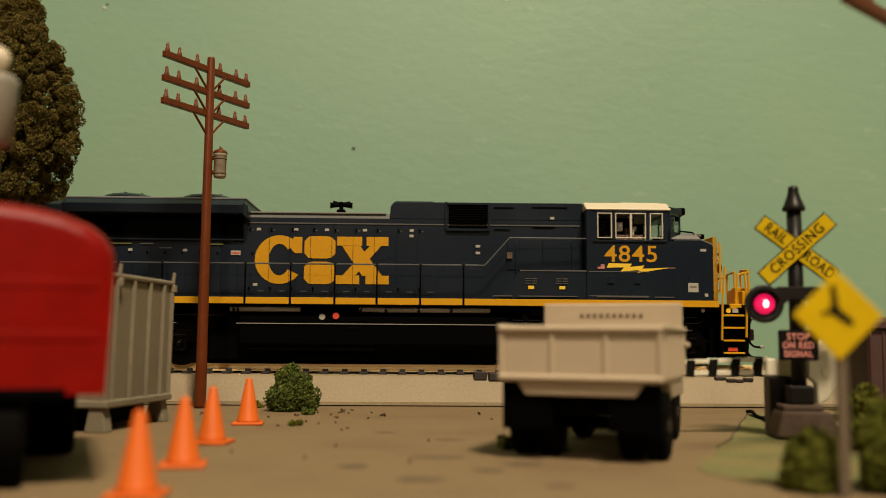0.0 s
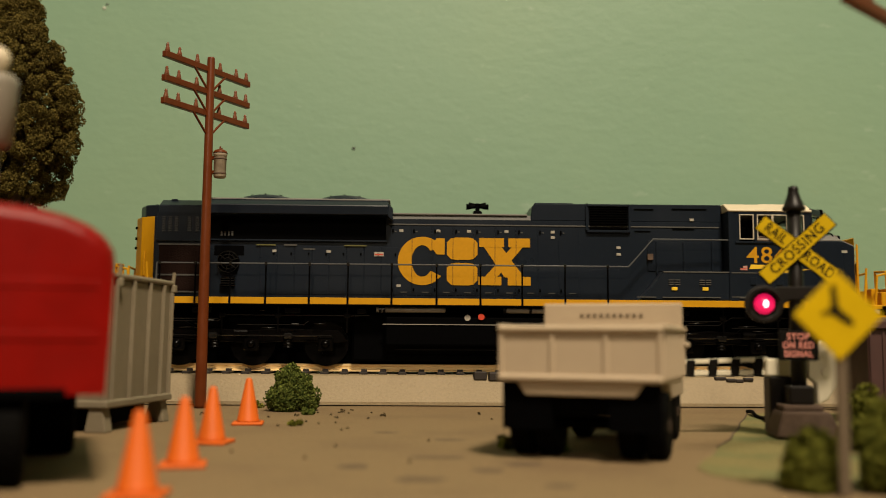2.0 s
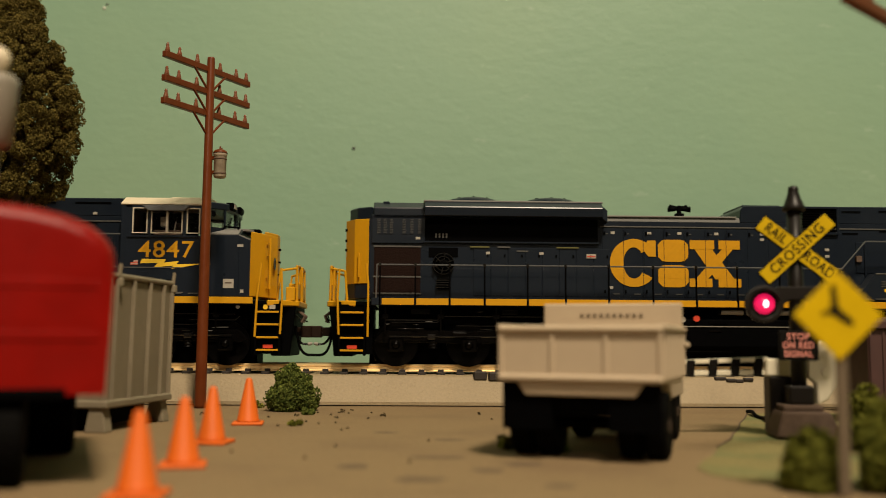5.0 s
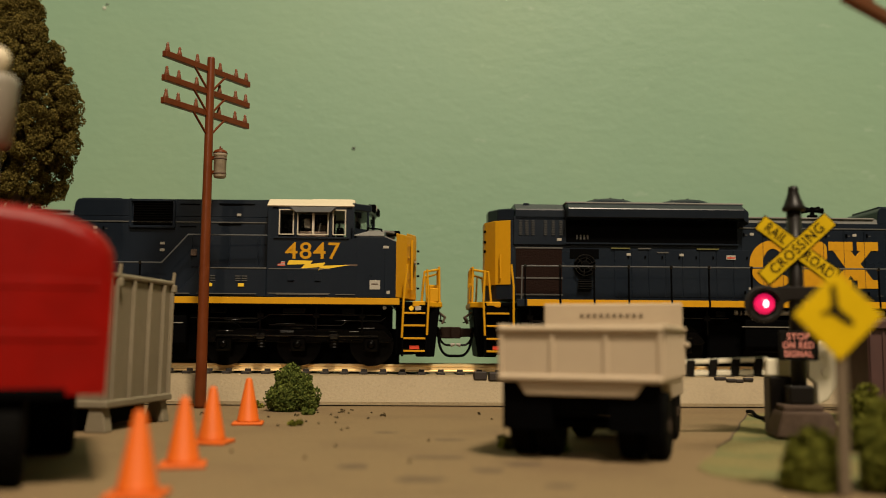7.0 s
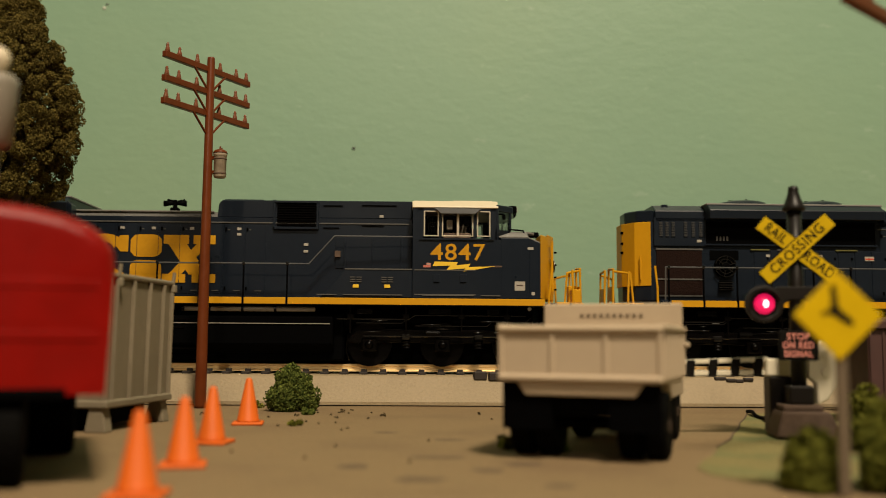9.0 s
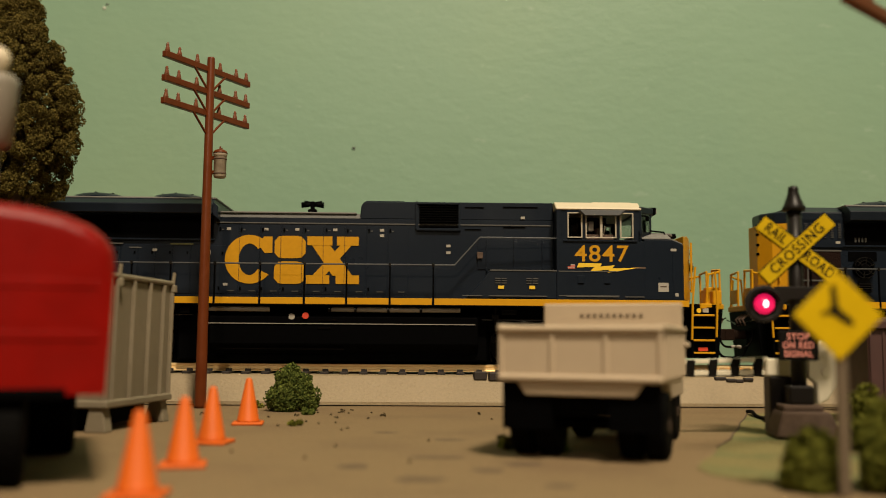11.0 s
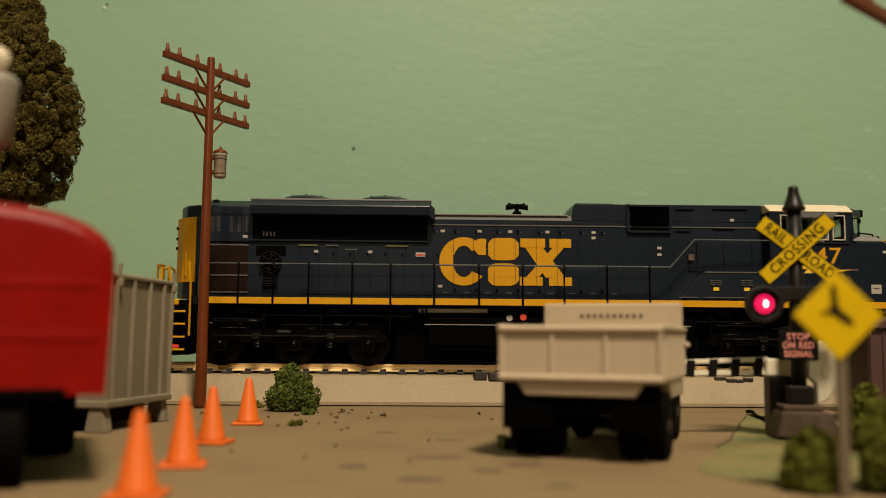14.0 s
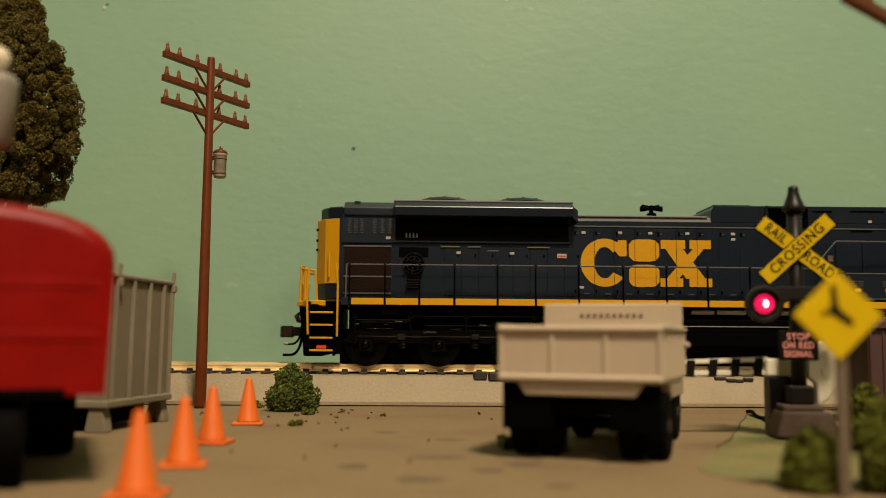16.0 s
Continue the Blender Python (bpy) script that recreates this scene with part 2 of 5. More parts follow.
slab("wall_north", -1500, 1500, 395, 440, -700, 1400, M_WALL, "matte green painted wall behind the layout")
wall = bpy.data.objects["wall_north"]
for x, z, r in ((-38.7, 101.5, 0.75), (-148.6, 163.0, 0.9), (-147.4, 164.6, 0.6)):
    part("paint_chip", transform(lathe([(r, 0), (r * 0.7, 0.25), (r * 0.2, 0.3)], n=10), Matrix.Translation((x, 394.98, z)) @ Matrix.Rotation(math.pi / 2, 4, "X")),
         M_TIE if r < 0.8 else M_CHIP, wall, "small chip in the wall paint")
slab("wall_south", -1500, 1500, -1900, -1860, -700, 1400, M_ROOM, "plain plaster wall of the room")
slab("wall_west", -1540, -1500, -1860, 395, -700, 1400, M_ROOM, "plain plaster wall of the room")
slab("wall_east", 1500, 1540, -1860, 395, -700, 1400, M_ROOM, "plain plaster wall of the room")
slab("ceiling", -1540, 1540, -1900, 440, 1404, 1440, M_ROOM, "plain plaster ceiling of the room")
slab("floor", -1500, 1500, -1860, 395, -740, -704, M_ROOM, "plain floor of the room")
ground = slab("ground", -900, 900, -120, 394, -18, 0, M_ROAD, "dusty tan layout board that serves as a road surface")

# the sheet of lawn beside the road, with its wavy cut edge
edge = [(49, 130), (43.5, 133), (39.6, 139), (39.4, 146), (42.6, 155), (47.2, 164), (51.4, 176), (57.4, 188), (62.0, 201), (67.4, 214), (72.0, 228), (77, 240), (83.5, 258), (90, 261), (420, 276), (420, 112),
        (120, 116), (92, 119), (66, 124)]
lawn = tagged(part("lawn_ground", prism(edge, "z", 0.02, 0.12, 0.0), M_LAWN), "faded green grass mat with a curled cut edge", "ground",
              kind="structure")

# the raised edge is coloured brown for the dark shadow line along it
part("curled_edge", pipe([(x - 0.1, y, 0.16 + 0.08 * math.sin(y * 0.21)) for x, y in edge[6:13]], 0.2, n=7), M_BASE, lawn, "curled edge of the mat, brown for its dark shadow line")

# ---- track ----
SLANT = 0.0317
HEADING = math.degrees(math.atan(SLANT))
TRACK = (0, 302, 0)
track = thing("railway_track", *TRACK, "brass-coloured rails on black ties over a moulded grey roadbed", "track", rz=HEADING)
bed = [(-23, 0.35), (-23, 1.3), (-17.2, 8.6), (-16.2, 9.0), (16.2, 9.0), (17.2, 8.6), (23, 1.3), (23, 0.35), (20, 0.0), (-20, 0.0)]
for x0 in (-330, -142, 46, 234):
    part("roadbed", prism(bed, "x", x0, x0 + 187.6), M_BED, track, "moulded grey plastic ballast slope")
for side in (-1, 1):
    c = 8.25 * side
    prof = [(c - 1.3, 9.75), (c - 1.3, 10.05), (c - 0.4, 10.35), (c - 0.35, 11.2), (c - 0.62, 11.4), (c - 0.62, 11.95), (c - 0.5, 12.05),
            (c + 0.5, 12.05), (c + 0.62, 11.95), (c + 0.62, 11.4), (c + 0.35, 11.2), (c + 0.4, 10.35), (c + 1.3, 10.05), (c + 1.3, 9.75)]
    part("rail", prism(prof, "x", -330, 420), M_RAIL, track, "shiny brass-coloured metal rail")
tie_bm = box(-1.25, 1.25, -15, 15, 8.6, 9.7, 0.15)
for side in (-1, 1):
    box(-0.9, 0.9, 8.25 * side - 2.0, 8.25 * side - 1.25, 9.6, 10.5, 0.1, tie_bm)
    box(-0.9, 0.9, 8.25 * side + 1.25, 8.25 * side + 2.0, 9.6, 10.5, 0.1, tie_bm)
tie0 = part("tie", tie_bm, M_TIE, track)
tie0.location = (-328 * S, 0, 0)
for i in range(1, 126):
    o = new("tie", tie0.data)
    o.parent = track
    o.location = ((-328 + 5.95 * i) * S, 0, 0)
part("rail_joiner", box(9, 13, -18.4, -15.2, 7.6, 10.2, 0.3, box(13.5, 18.8, -18.8, -15.2, 7.4, 10.0, 0.4)), M_TIE, track,
     "black plastic wire terminal")
clip = box(82.6, 86.2, -18.0, -15.6, 7.9, 9.0, 0.3)
for cx, cw, cz in ((86.4, 2.6, 7.5), (89.2, 2.2, 7.3), (91.8, 2.6, 7.8)):
    box(cx - 0.3, cx + cw, -18.6, -15.8, cz, cz + 1.0, 0.25, clip)
part("wire_terminal", clip, M_TIE, track, "black plastic wire terminal")
part("slot_hole", transform(lathe([(1.0, 0), (1.0, 0.35), (0.7, 0.45)], n=16), Matrix.Translation((101.2, -20.4, 4.6)) @ Matrix.Rotation(math.radians(52), 4, "X") @ Matrix.Diagonal((0.85, 1.5, 1, 1))),
     M_TIE, track, "dark oval plug in the roadbed slope")


# ---- things beside the track ----


def utility_pole(name, x, y, top, arms, half, turn, label, can=True):
    p = thing(name, x, y, 0, label, "utility pole", rz=turn)
    part("mast", lathe([(1.7, 0), (1.65, 1), (1.12, top - 0.6), (1.0, top - 0.1), (0.5, top)], n=20), M_BROWN, p, smooth=True)
    for z in arms:
        part("crossarm", box(-half, half, 0.0, 1.6, z - 0.9, z + 0.9, 0.15), M_BROWN, p)
        for s in (-1, 1):
            part("brace", rod((s * half * 0.36, 0.2, z - 0.8), (s * 0.8, 0.2, z - 6.3), 0.36, n=6), M_BROWN, p)
            for u in (0.93, 0.67, 0.27):
                part("insulator", lathe([(0.68, z + 0.85), (0.74, z + 1.3), (0.46, z + 2.4), (0.42, z + 2.6), (0.5, z + 2.8), (0.3, z + 3.4)],
                                        s * half * u, 0.8, 10), M_INSUL, p, smooth=True)
    if can:
        c = part("transformer", lathe([(1.5, 65.9), (1.8, 66.3), (1.8, 72.2), (2.0, 72.4), (2.0, 73.2), (1.2, 74.0)], 1.9, -2.9, 16), M_CAN, p,
                 "pale grey transformer can", smooth=True)
        part("can_band", lathe([(1.86, 66.9), (1.9, 67.1), (1.86, 67.4)], 1.9, -2.9, 16, lathe([(1.86, 71.2), (1.9, 71.4), (1.86, 71.7)], 1.9, -2.9, 16)), M_BASE, c, smooth=True)
        part("lid", lathe([(2.05, 73.0), (2.1, 73.3), (1.7, 73.9), (0.8, 74.3)], 1.9, -2.9, 16), M_BROWN, c, "brown lid", smooth=True)
        part("bushing", rod((1.2, -3.4, 74.0), (1.2, -3.4, 75.0), 0.3, 0.2, into=rod((2.8, -2.6, 74.0), (2.8, -2.6, 74.9), 0.3, 0.2)), M_BROWN, c)
        part("bracket", box(0.4, 1.6, -2.4, -0.4, 71.2, 72.2, 0.1, box(0.4, 1.6, -2.4, -0.4, 67, 68, 0.1)), M_BROWN, p)
    return p


utility_pole("utility_pole", -68.3, 266.5, 101.6, (97.9, 91.2, 84.8), 17.9, 62, "brown plastic telephone pole with three crossarms and insulators")
utility_pole("utility_pole", 76.9, 147.4, 73, (70.0,), 24, 42, "brown plastic telephone pole standing close by", can=False)


def traffic_cone(x, y, rz):
    c = thing("traffic_cone", x, y, 0, "orange plastic traffic cone standing on the road", "traffic cone", rz, "row of traffic cones")
    part("cone_base", box(-3.5, 3.5, -3.5, 3.5, 0.0, 0.7, 0.25), M_CONE, c)
    part("cone_body", lathe([(2.75, 0.7), (2.5, 1.1), (0.75, 10.1), (0.5, 10.55), (0.2, 10.6)], n=24), M_CONE, c, smooth=True)


for x, y, rz in ((-44.4, 216.5, 8), (-42.9, 176.6, -6), (-39.4, 144.6, 12), (-37.4, 117.0, 4)):
    traffic_cone(x, y, rz)


def bush(name, x, y, clumps, leaf, n, material, label, seed):
    b = thing(name, x, y, 0, label, "bush")
    leafy("crown", foliage(seed, n, 1, clumps, leaf), material, b)
    part("stem", rod((0, 0, 0), (0.3, 0.2, 3), 0.6, 0.3), M_TRUNK, b)
    return b


def mound(seed, n, rx, ry, h, r):
    rnd = random.Random(seed)
    out = []
    for i in range(n):
        a, k = rnd.random() * 6.283, rnd.random() ** 0.5
        z = r * 0.7 + (h - 1.7 * r) * rnd.random() * (1 - 0.75 * k * k)
        out.append((rx * k * math.cos(a), ry * k * math.sin(a), z, r * (0.7 + 0.6 * rnd.random())))
    return out


bush("bush", -41.3, 259, mound(3, 90, 5.8, 5, 14.6, 1.9), 0.36, 20000, M_BUSH, "green clump-foliage bush beside the roadbed", 5)


def dumpster():
    """A ribbed bin on feet; x to its side that faces the road, y along it."""
    d = thing("skip_container", -69.5, 194, 0, "grey plastic ribbed open container on moulded feet", "container", rz=-8)
    part("body", prism([(-24, 6), (-0.3, 6), (0, 32), (-24.3, 32)], "y", 0, 30.5, 0.3), M_GREY, d)
    part("rim", box(-24.8, 0.7, -0.6, 31.2, 32.0, 33.2, 0.4), M_GREY, d)
    for y in (0.3, 2.8, 10.6, 18.5, 25.6, 30.2):
        part("rib", prism([(-0.3, 6.2), (0.6, 6.2), (0.9, 31.9), (-0.3, 31.9)], "y", y - 0.28, y + 0.28, 0.08), M_GREY, d)
    for i in range(5):
        x = -0.8 - i * 5.6
        part("rib", box(x - 0.3, x + 0.3, -0.5, 0.1, 6.2, 31.9), M_GREY, d)
    part("sill", box(-24.4, 0.9, -0.7, 31, 5.0, 6.6, 0.3), M_GREY, d)
    for x in (-22, -1.8):
        for y in (1.5, 29):
            part("foot", prism([(x - 2.4, 0), (x + 2.4, 0), (x + 1.4, 5.1), (x - 1.4, 5.1)], "y", y - 1.6, y + 1.6, 0.2), M_GREY, d)
    for y in (3.6, 30.4):
        part("lifting_lug", rod((0.2, y, 30.6), (0.7, y, 35.2), 0.5, 0.4, into=box(-0.4, 1.3, y - 0.6, y + 0.6, 30.4, 32.2, 0.2)), M_GREY, d)
    # black block between the feet, added as the shade under the bin
    part("shade_block", box(-20, -4, 3, 27, 1.0, 5.1, 0.3), M_BLACK, d, "black block put in for the shade under the container")


dumpster()


def wheel_bm(x, y, r, w, n=28):
    bm = bmesh.new()
    prof = [(r * 0.55, -w / 2), (r * 0.9, -w / 2), (r, -w / 2 + 0.5), (r, w / 2 - 0.5), (r * 0.9, w / 2), (r * 0.55, w / 2)]
    lathe(prof, n=n, into=bm)
    transform(bm, Matrix.Translation((x, y, r)) @ Matrix.Rotation(math.pi / 2, 4, "Y"))
    return bm


def hub_bm(x, y, z, r, side):
    bm = lathe([(r, -0.3), (r, 0.1), (r * 0.6, 0.25), (r * 0.35, 0.7), (r * 0.2, 0.75)], n=16)
    return transform(bm, Matrix.Translation((x, y, z)) @ Matrix.Rotation(side * math.pi / 2, 4, "Y"))


def pale_truck():
    """A dump truck seen from behind; y runs forward, the origin is under its tailgate."""
    t = thing("dump_truck", 22.2, 152, 0, "pale tan-grey plastic dump truck with an empty bed", "truck", rz=-20.5)
    part("dump_body", prism([(0, 12.8), (30, 11.9), (30, 22.2), (0, 21.2)], "x", -12.9, 12.9, 0.4), M_TRUCK, t)
    part("headboard", prism([(28.6, 20.4), (30.4, 20.4), (30.4, 26.7), (28.6, 26.7)], "x", -13.2, 13.2, 0.3), M_TRUCK, t)
    tg = part("tailgate", box(-13.2, 13.2, -0.8, 0.2, 13.2, 21.5, 0.25), M_TRUCK, t)
    for x in (-13.0, -4.4, 4.4, 13.0):
        part("tailgate_rib", box(x - 0.45, x + 0.45, -1.15, -0.6, 13.4, 21.4, 0.2), M_TRUCK, tg)
    part("tailgate_rail", box(-13.5, 13.5, -1.6, -0.5, 20.8, 22.0, 0.45), M_TRUCK, tg)
    part("tailgate_rail", box(-13.5, 13.5, -1.6, -0.5, 12.8, 14.1, 0.45), M_TRUCK, tg)
    for s in (-1, 1):
        for y in (3, 7.5, 12, 16.5, 21, 25.5, 29):
            part("side_rib", box(s * 12.8, s * 13.7, y - 0.6, y + 0.6, 13.2, 21.4, 0.2), M_TRUCK, t)
        part("top_rail", box(s * 12.4, s * 13.9, -0.5, 30.5, 21.1, 22.2, 0.3), M_TRUCK, t)
    for i in range(10):
        part("vent_slot", box(-5.6 + i * 1.25 - 0.35, -5.6 + i * 1.25 + 0.35, 28.45, 28.7, 24.0, 24.7), M_STAKE, t)
    part("bumper", prism([(-10.5, 13.0), (10.5, 13.0), (9.0, 10.6), (-9.0, 10.6)], "y", -0.6, 2.5, 0.3), M_TRUCK, t)
    part("tarp_bracket", box(13.4, 14.6, 28.2, 29.4, 18.4, 19.4, 0.3), M_TRUCK, t)
    part("chassis", box(-4.5, 4.5, 1.5, 52, 7.2, 11.5, 0.3), M_BLACK, t)
    part("cab", prism([(33, 8), (33, 25.5), (43, 25.5), (46, 17), (55, 16), (55, 8)], "x", -10.5, 10.5, 0.8), M_TRUCK, t)
    for y in (9.5, 44):
        part("axle", rod((-9, y, 5.6), (9, y, 5.6), 1.0), M_BLACK, t)
        for s in (-1, 1):
            for x in ((11.2, 7.0) if y < 30 else (8.6,)):
                w = part("wheel", wheel_bm(s * x, y, 5.6, 3.7), M_RUBBER, t, "black rubber tyre", smooth=False)
                if x > 8:
                    part("hub", hub_bm(s * (x + 1.2), y, 5.6, 3.0, s), M_BASE, w)
    for s in (-1, 1):
        part("mudguard", box(s * 4.6, s * 13.0, 0.2, 0.8, 5.0, 13.0, 0.1), M_BLACK, t)


pale_truck()


def red_truck():
    """A red truck body on dark wheels, very near the lens."""
    t = thing("red_truck", -44.4, 123.5, 0, "glossy red plastic dump truck with a heaped red load", "truck", rz=22)
    bm = prism([(-70, 12.0), (0.2, 12.0), (0.95, 29.6), (0.7, 31.2), (-0.5, 33.0), (-2.5, 34.5), (-5.5, 35.7), (-9.2, 36.5), (-14, 37.0), (-70, 37.2)], "y", 0, 46)
    top_edges = [e for e in bm.edges if all(v.co.y < 0.01 and v.co.z > 29 for v in e.verts)]
    bmesh.ops.bevel(bm, geom=top_edges, offset=2.4, segments=6, affect="EDGES", profile=0.5)
    part("body", bm, M_RED, t)
    for z, proud in ((19.6, 0.16), (26.4, 0.12)):
        part("body_rib", box(-69, -1.0, -proud, 0.6, z - 0.6, z + 0.6, 0.08), M_RED, t)
    # black strip stands for the shade in the recess below the body
    part("recess_shade", box(-69, -4.6, -0.2, 40, 11.4, 12.9, 0.2), M_BLACK, t, "black strip for the shaded recess under the body")
    bm = bmesh.new()
    bmesh.ops.create_grid(bm, x_segments=90, y_segments=50, size=1)
    for v in bm.verts:
        ex = (1 - max(abs(v.co.x), abs(v.co.y)) ** 4) ** 0.7
        x, y = v.co.x * 30 - 37.5, v.co.y * 19.5 + 24.5
        lump = 1.1 * noise.noise(Vector((x * 0.3, y * 0.3, 1))) + 0.6 * abs(noise.noise(Vector((x * 0.8, y * 0.8, 3)))) + 0.35 * noise.noise(Vector((x * 2, y * 2, 5)))
        v.co = (x, y, 36.5 + ex * (1.2 + 1.7 * lump) - 0.10 * max(0, x + 16))
    part("load", bm, M_RED, t, "heaped red load under a crumpled cover")
    part("chassis", box(-62, -10, 2, 44, 7, 12.2, 0.3), M_BLACK, t)
    for x, y in ((-13.8, 5.6), (-56, 5.6), (-7.2, 43), (-60, 43)):
            part("wheel", wheel_bm(x, y, 6.2, 9.0), M_RUBBER, t, "black rubber tyre")


red_truck()


def crossing_signal():
    g = thing("crossing_signal", 73.2, 193, 0.55, "black railway crossing signal with yellow crossbuck and lit red lamp", "crossing signal", rz=-8)
    part("pedestal", prism([(-5.8, 0), (6.6, 0), (5.0, 4.6), (4.6, 5.2), (-4.2, 5.2), (-4.6, 4.6)], "y", -5.5, 5.5, 0.35), M_BASE, g,
         "weathered brown concrete pedestal")
    part("pedestal_step", box(-4.0, 4.0, -3.6, 3.6, 5.2, 6.4, 0.3), M_BASE, g)
    part("post_socket", box(-2.5, 2.5, -2.5, 2.5, 6.4, 10.2, 0.4), M_POST, g)
    part("post", rod((0, 0, 10), (0, 0, 47.2), 1.55, 1.5, n=20), M_POST, g, smooth=True)
    part("finial", lathe([(2.25, 46.3), (2.35, 46.9), (1.95, 47.7), (1.45, 49.0), (1.05, 50.4), (1.1, 50.7), (0.95, 51.4), (0.4, 51.6)], n=18), M_POST, g,
         smooth=True)
    for name, ang, words in (("crossbuck_blade", -38.5, ("RAIL", "ROAD")), ("crossbuck_blade", 42.5, ("CROSSING",))):
        off = -2.0 if ang < 0 else -2.35
        m = Matrix.Translation((-0.1, off, 38.1)) @ Matrix.Rotation(math.radians(-ang), 4, "Y")
        blade = part(name, transform(box(-9.0, 9.0, -0.16, 0.16, -1.55, 1.55, 0.06), m), M_SIGN, g, "yellow blade edged in black")
        part("border", transform(box(-9.25, 9.25, 0.05, 0.2, -1.82, 1.82, 0.02), m), M_SIGNBLACK, blade)
        if len(words) == 2:
            for w, x in ((words[0], -5.2), (words[1], 5.3)):
                lettering("letters", w, M_SIGNBLACK, blade, m @ Matrix.Translation((x, -0.18, 0)) @ FACING, 2.95, 0.8, 0.03, 1.08, 0.05)
        else:
            lettering("letters", words[0], M_SIGNBLACK, blade, m @ Matrix.Translation((0, -0.18, 0)) @ FACING, 2.95, 0.9, 0.03, 1.12, 0.05)
    part("lamp_arm", prism([(-6, 26.2), (-3, 26.6), (-1.8, 27.6), (1.8, 27.6), (3, 26.6), (6, 26.2), (6, 29), (4, 30.4), (-4, 30.4), (-6, 29)], "y",
                           -1.9, -0.7, 0.2), M_POST, g)
    for s in (-1, 1):
        c = (s * 6.9, -2.0, 26.8)
        disc = lathe([(3.75, -0.4), (3.9, 0.0), (3.9, 0.5), (3.3, 0.6), (2.6, 0.5)], n=32)
        transform(disc, Matrix.Translation(c) @ Matrix.Rotation(math.pi / 2, 4, "X"))
        d = part("lamp_disc", disc, M_POST, g, smooth=False)
        lens = lathe([(2.1, 0.5), (2.05, 0.9), (1.6, 1.4), (0.8, 1.65), (0.1, 1.7)], n=24)
        transform(lens, Matrix.Translation(c) @ Matrix.Rotation(math.pi / 2, 4, "X"))
        part("lens", lens, M_LENS if s < 0 else M_REDMARK, d, "glowing red lens" if s < 0 else "unlit red lens", smooth=True)
        if s < 0:
            hot = bmesh.new()
            bmesh.ops.create_icosphere(hot, subdivisions=2, radius=0.68,
                                       matrix=Matrix.Translation((c[0] + 0.1, c[1] - 1.6, c[2])) @ Matrix.Diagonal((0.8, 0.6, 1.2, 1)))
            part("bulb", hot, M_GLOW, d, smooth=True)
        hood = bmesh.new()
        for k in range(9):
            a0, a1 = math.radians(10 + 17.8 * k), math.radians(10 + 17.8 * (k + 1))
            q = [hood.verts.new((c[0] + 2.75 * math.cos(a), y, c[2] + 2.75 * math.sin(a))) for a, y in
                 ((a0, -2.2), (a1, -2.2), (a1, -4.6), (a0, -4.6))]
            hood.faces.new(q)
        bmesh.ops.solidify(hood, geom=hood.faces[:], thickness=0.15)
        part("visor", hood, M_POST, d)
    plate = part("stop_plate", box(-4.3, 3.5, -2.4, -2.0, 15.3, 21.5, 0.3), M_SIGNBLACK, g, "black plate with pale red letters")
    for w, z in (("STOP", 20.1), ("ON RED", 18.35), ("SIGNAL", 16.6)):
        lettering("letters", w, M_PINK, plate, Matrix.Translation((-0.45, -2.45, z)) @ FACING, 1.85, 0.84 if w != "STOP" else 0.95, 0.04, 1.1, 0.04)


crossing_signal()


def crossing_gate():
    g = thing("crossing_gate", 71.5, 199, 0.55, "ivory crossing gate with black striped arm, lowered", "crossing gate", rz=-2)
    part("mechanism", box(-2.6, 5.0, -1.5, 3.0, 0, 11.8, 0.3), M_POST, g, "black gate mechanism")
    arm = part("arm", prism([(-38, 13.5), (-2.5, 14.9), (-2.5, 15.9), (-38, 14.4)], "y", -0.5, 0.5, 0.12,
                            prism([(-38, 11.4), (-2.5, 12.1), (-2.5, 13.2), (-38, 12.4)], "y", -0.5, 0.5, 0.12)), M_GATE, g, "ivory arm of two slim rails")
    for i in range(8):
        x = -5.6 - i * 4.75
        part("stripe", prism([(x - 0.1, 12.05 + 0.02 * x), (x + 1.7, 12.05 + 0.02 * x), (x + 2.1, 15.95 + 0.041 * x), (x + 0.3, 15.95 + 0.041 * x)], "y", -0.6, 0.6, 0.1), M_SIGNBLACK, arm,
             "black stripe")
        part("web", box(x + 2.4, x + 4.2, -0.2, 0.2, 13.3 + 0.03 * x, 13.7 + 0.03 * x, 0.05), M_GREY, arm)
    part("arm_hub", box(-3.2, 5.5, -1.1, 1.1, 11.8, 15.6, 0.4), M_GATE, g)
    part("counterweight", prism([(7.4, 6.0), (9.6, 7.0), (11.4, 10.0), (11.9, 15), (11.2, 18), (9.2, 19.4), (6.8, 18.6), (5.6, 15.5), (5.4, 11.8), (7.2, 10.4)],
                                "y", -1.2, 1.2, 0.3), M_GATE, g)
    for z in (16.5, 12.8):
        part("bolt", rod((9.0, -1.8, z), (9.0, -1.1, z), 0.8), M_GATE, g)


crossing_gate()


# a thin black strand, added as the shadow line of the mat's curl
def edge_shadow_line():
    w = thing("wire", 0, 0, 0, "black strand drawn for the shadow line at the lawn's curled edge", "wire")
    part("shadow_strand", pipe([(83.4 - 0.45 * k + 0.25 * math.sin(k * 1.3), 257.5 - 3.2 * k, 0.75 + 0.35 * math.sin(k * 0.9)) for k in range(11)], 0.5, n=7), M_RUBBER, w)


edge_shadow_line()


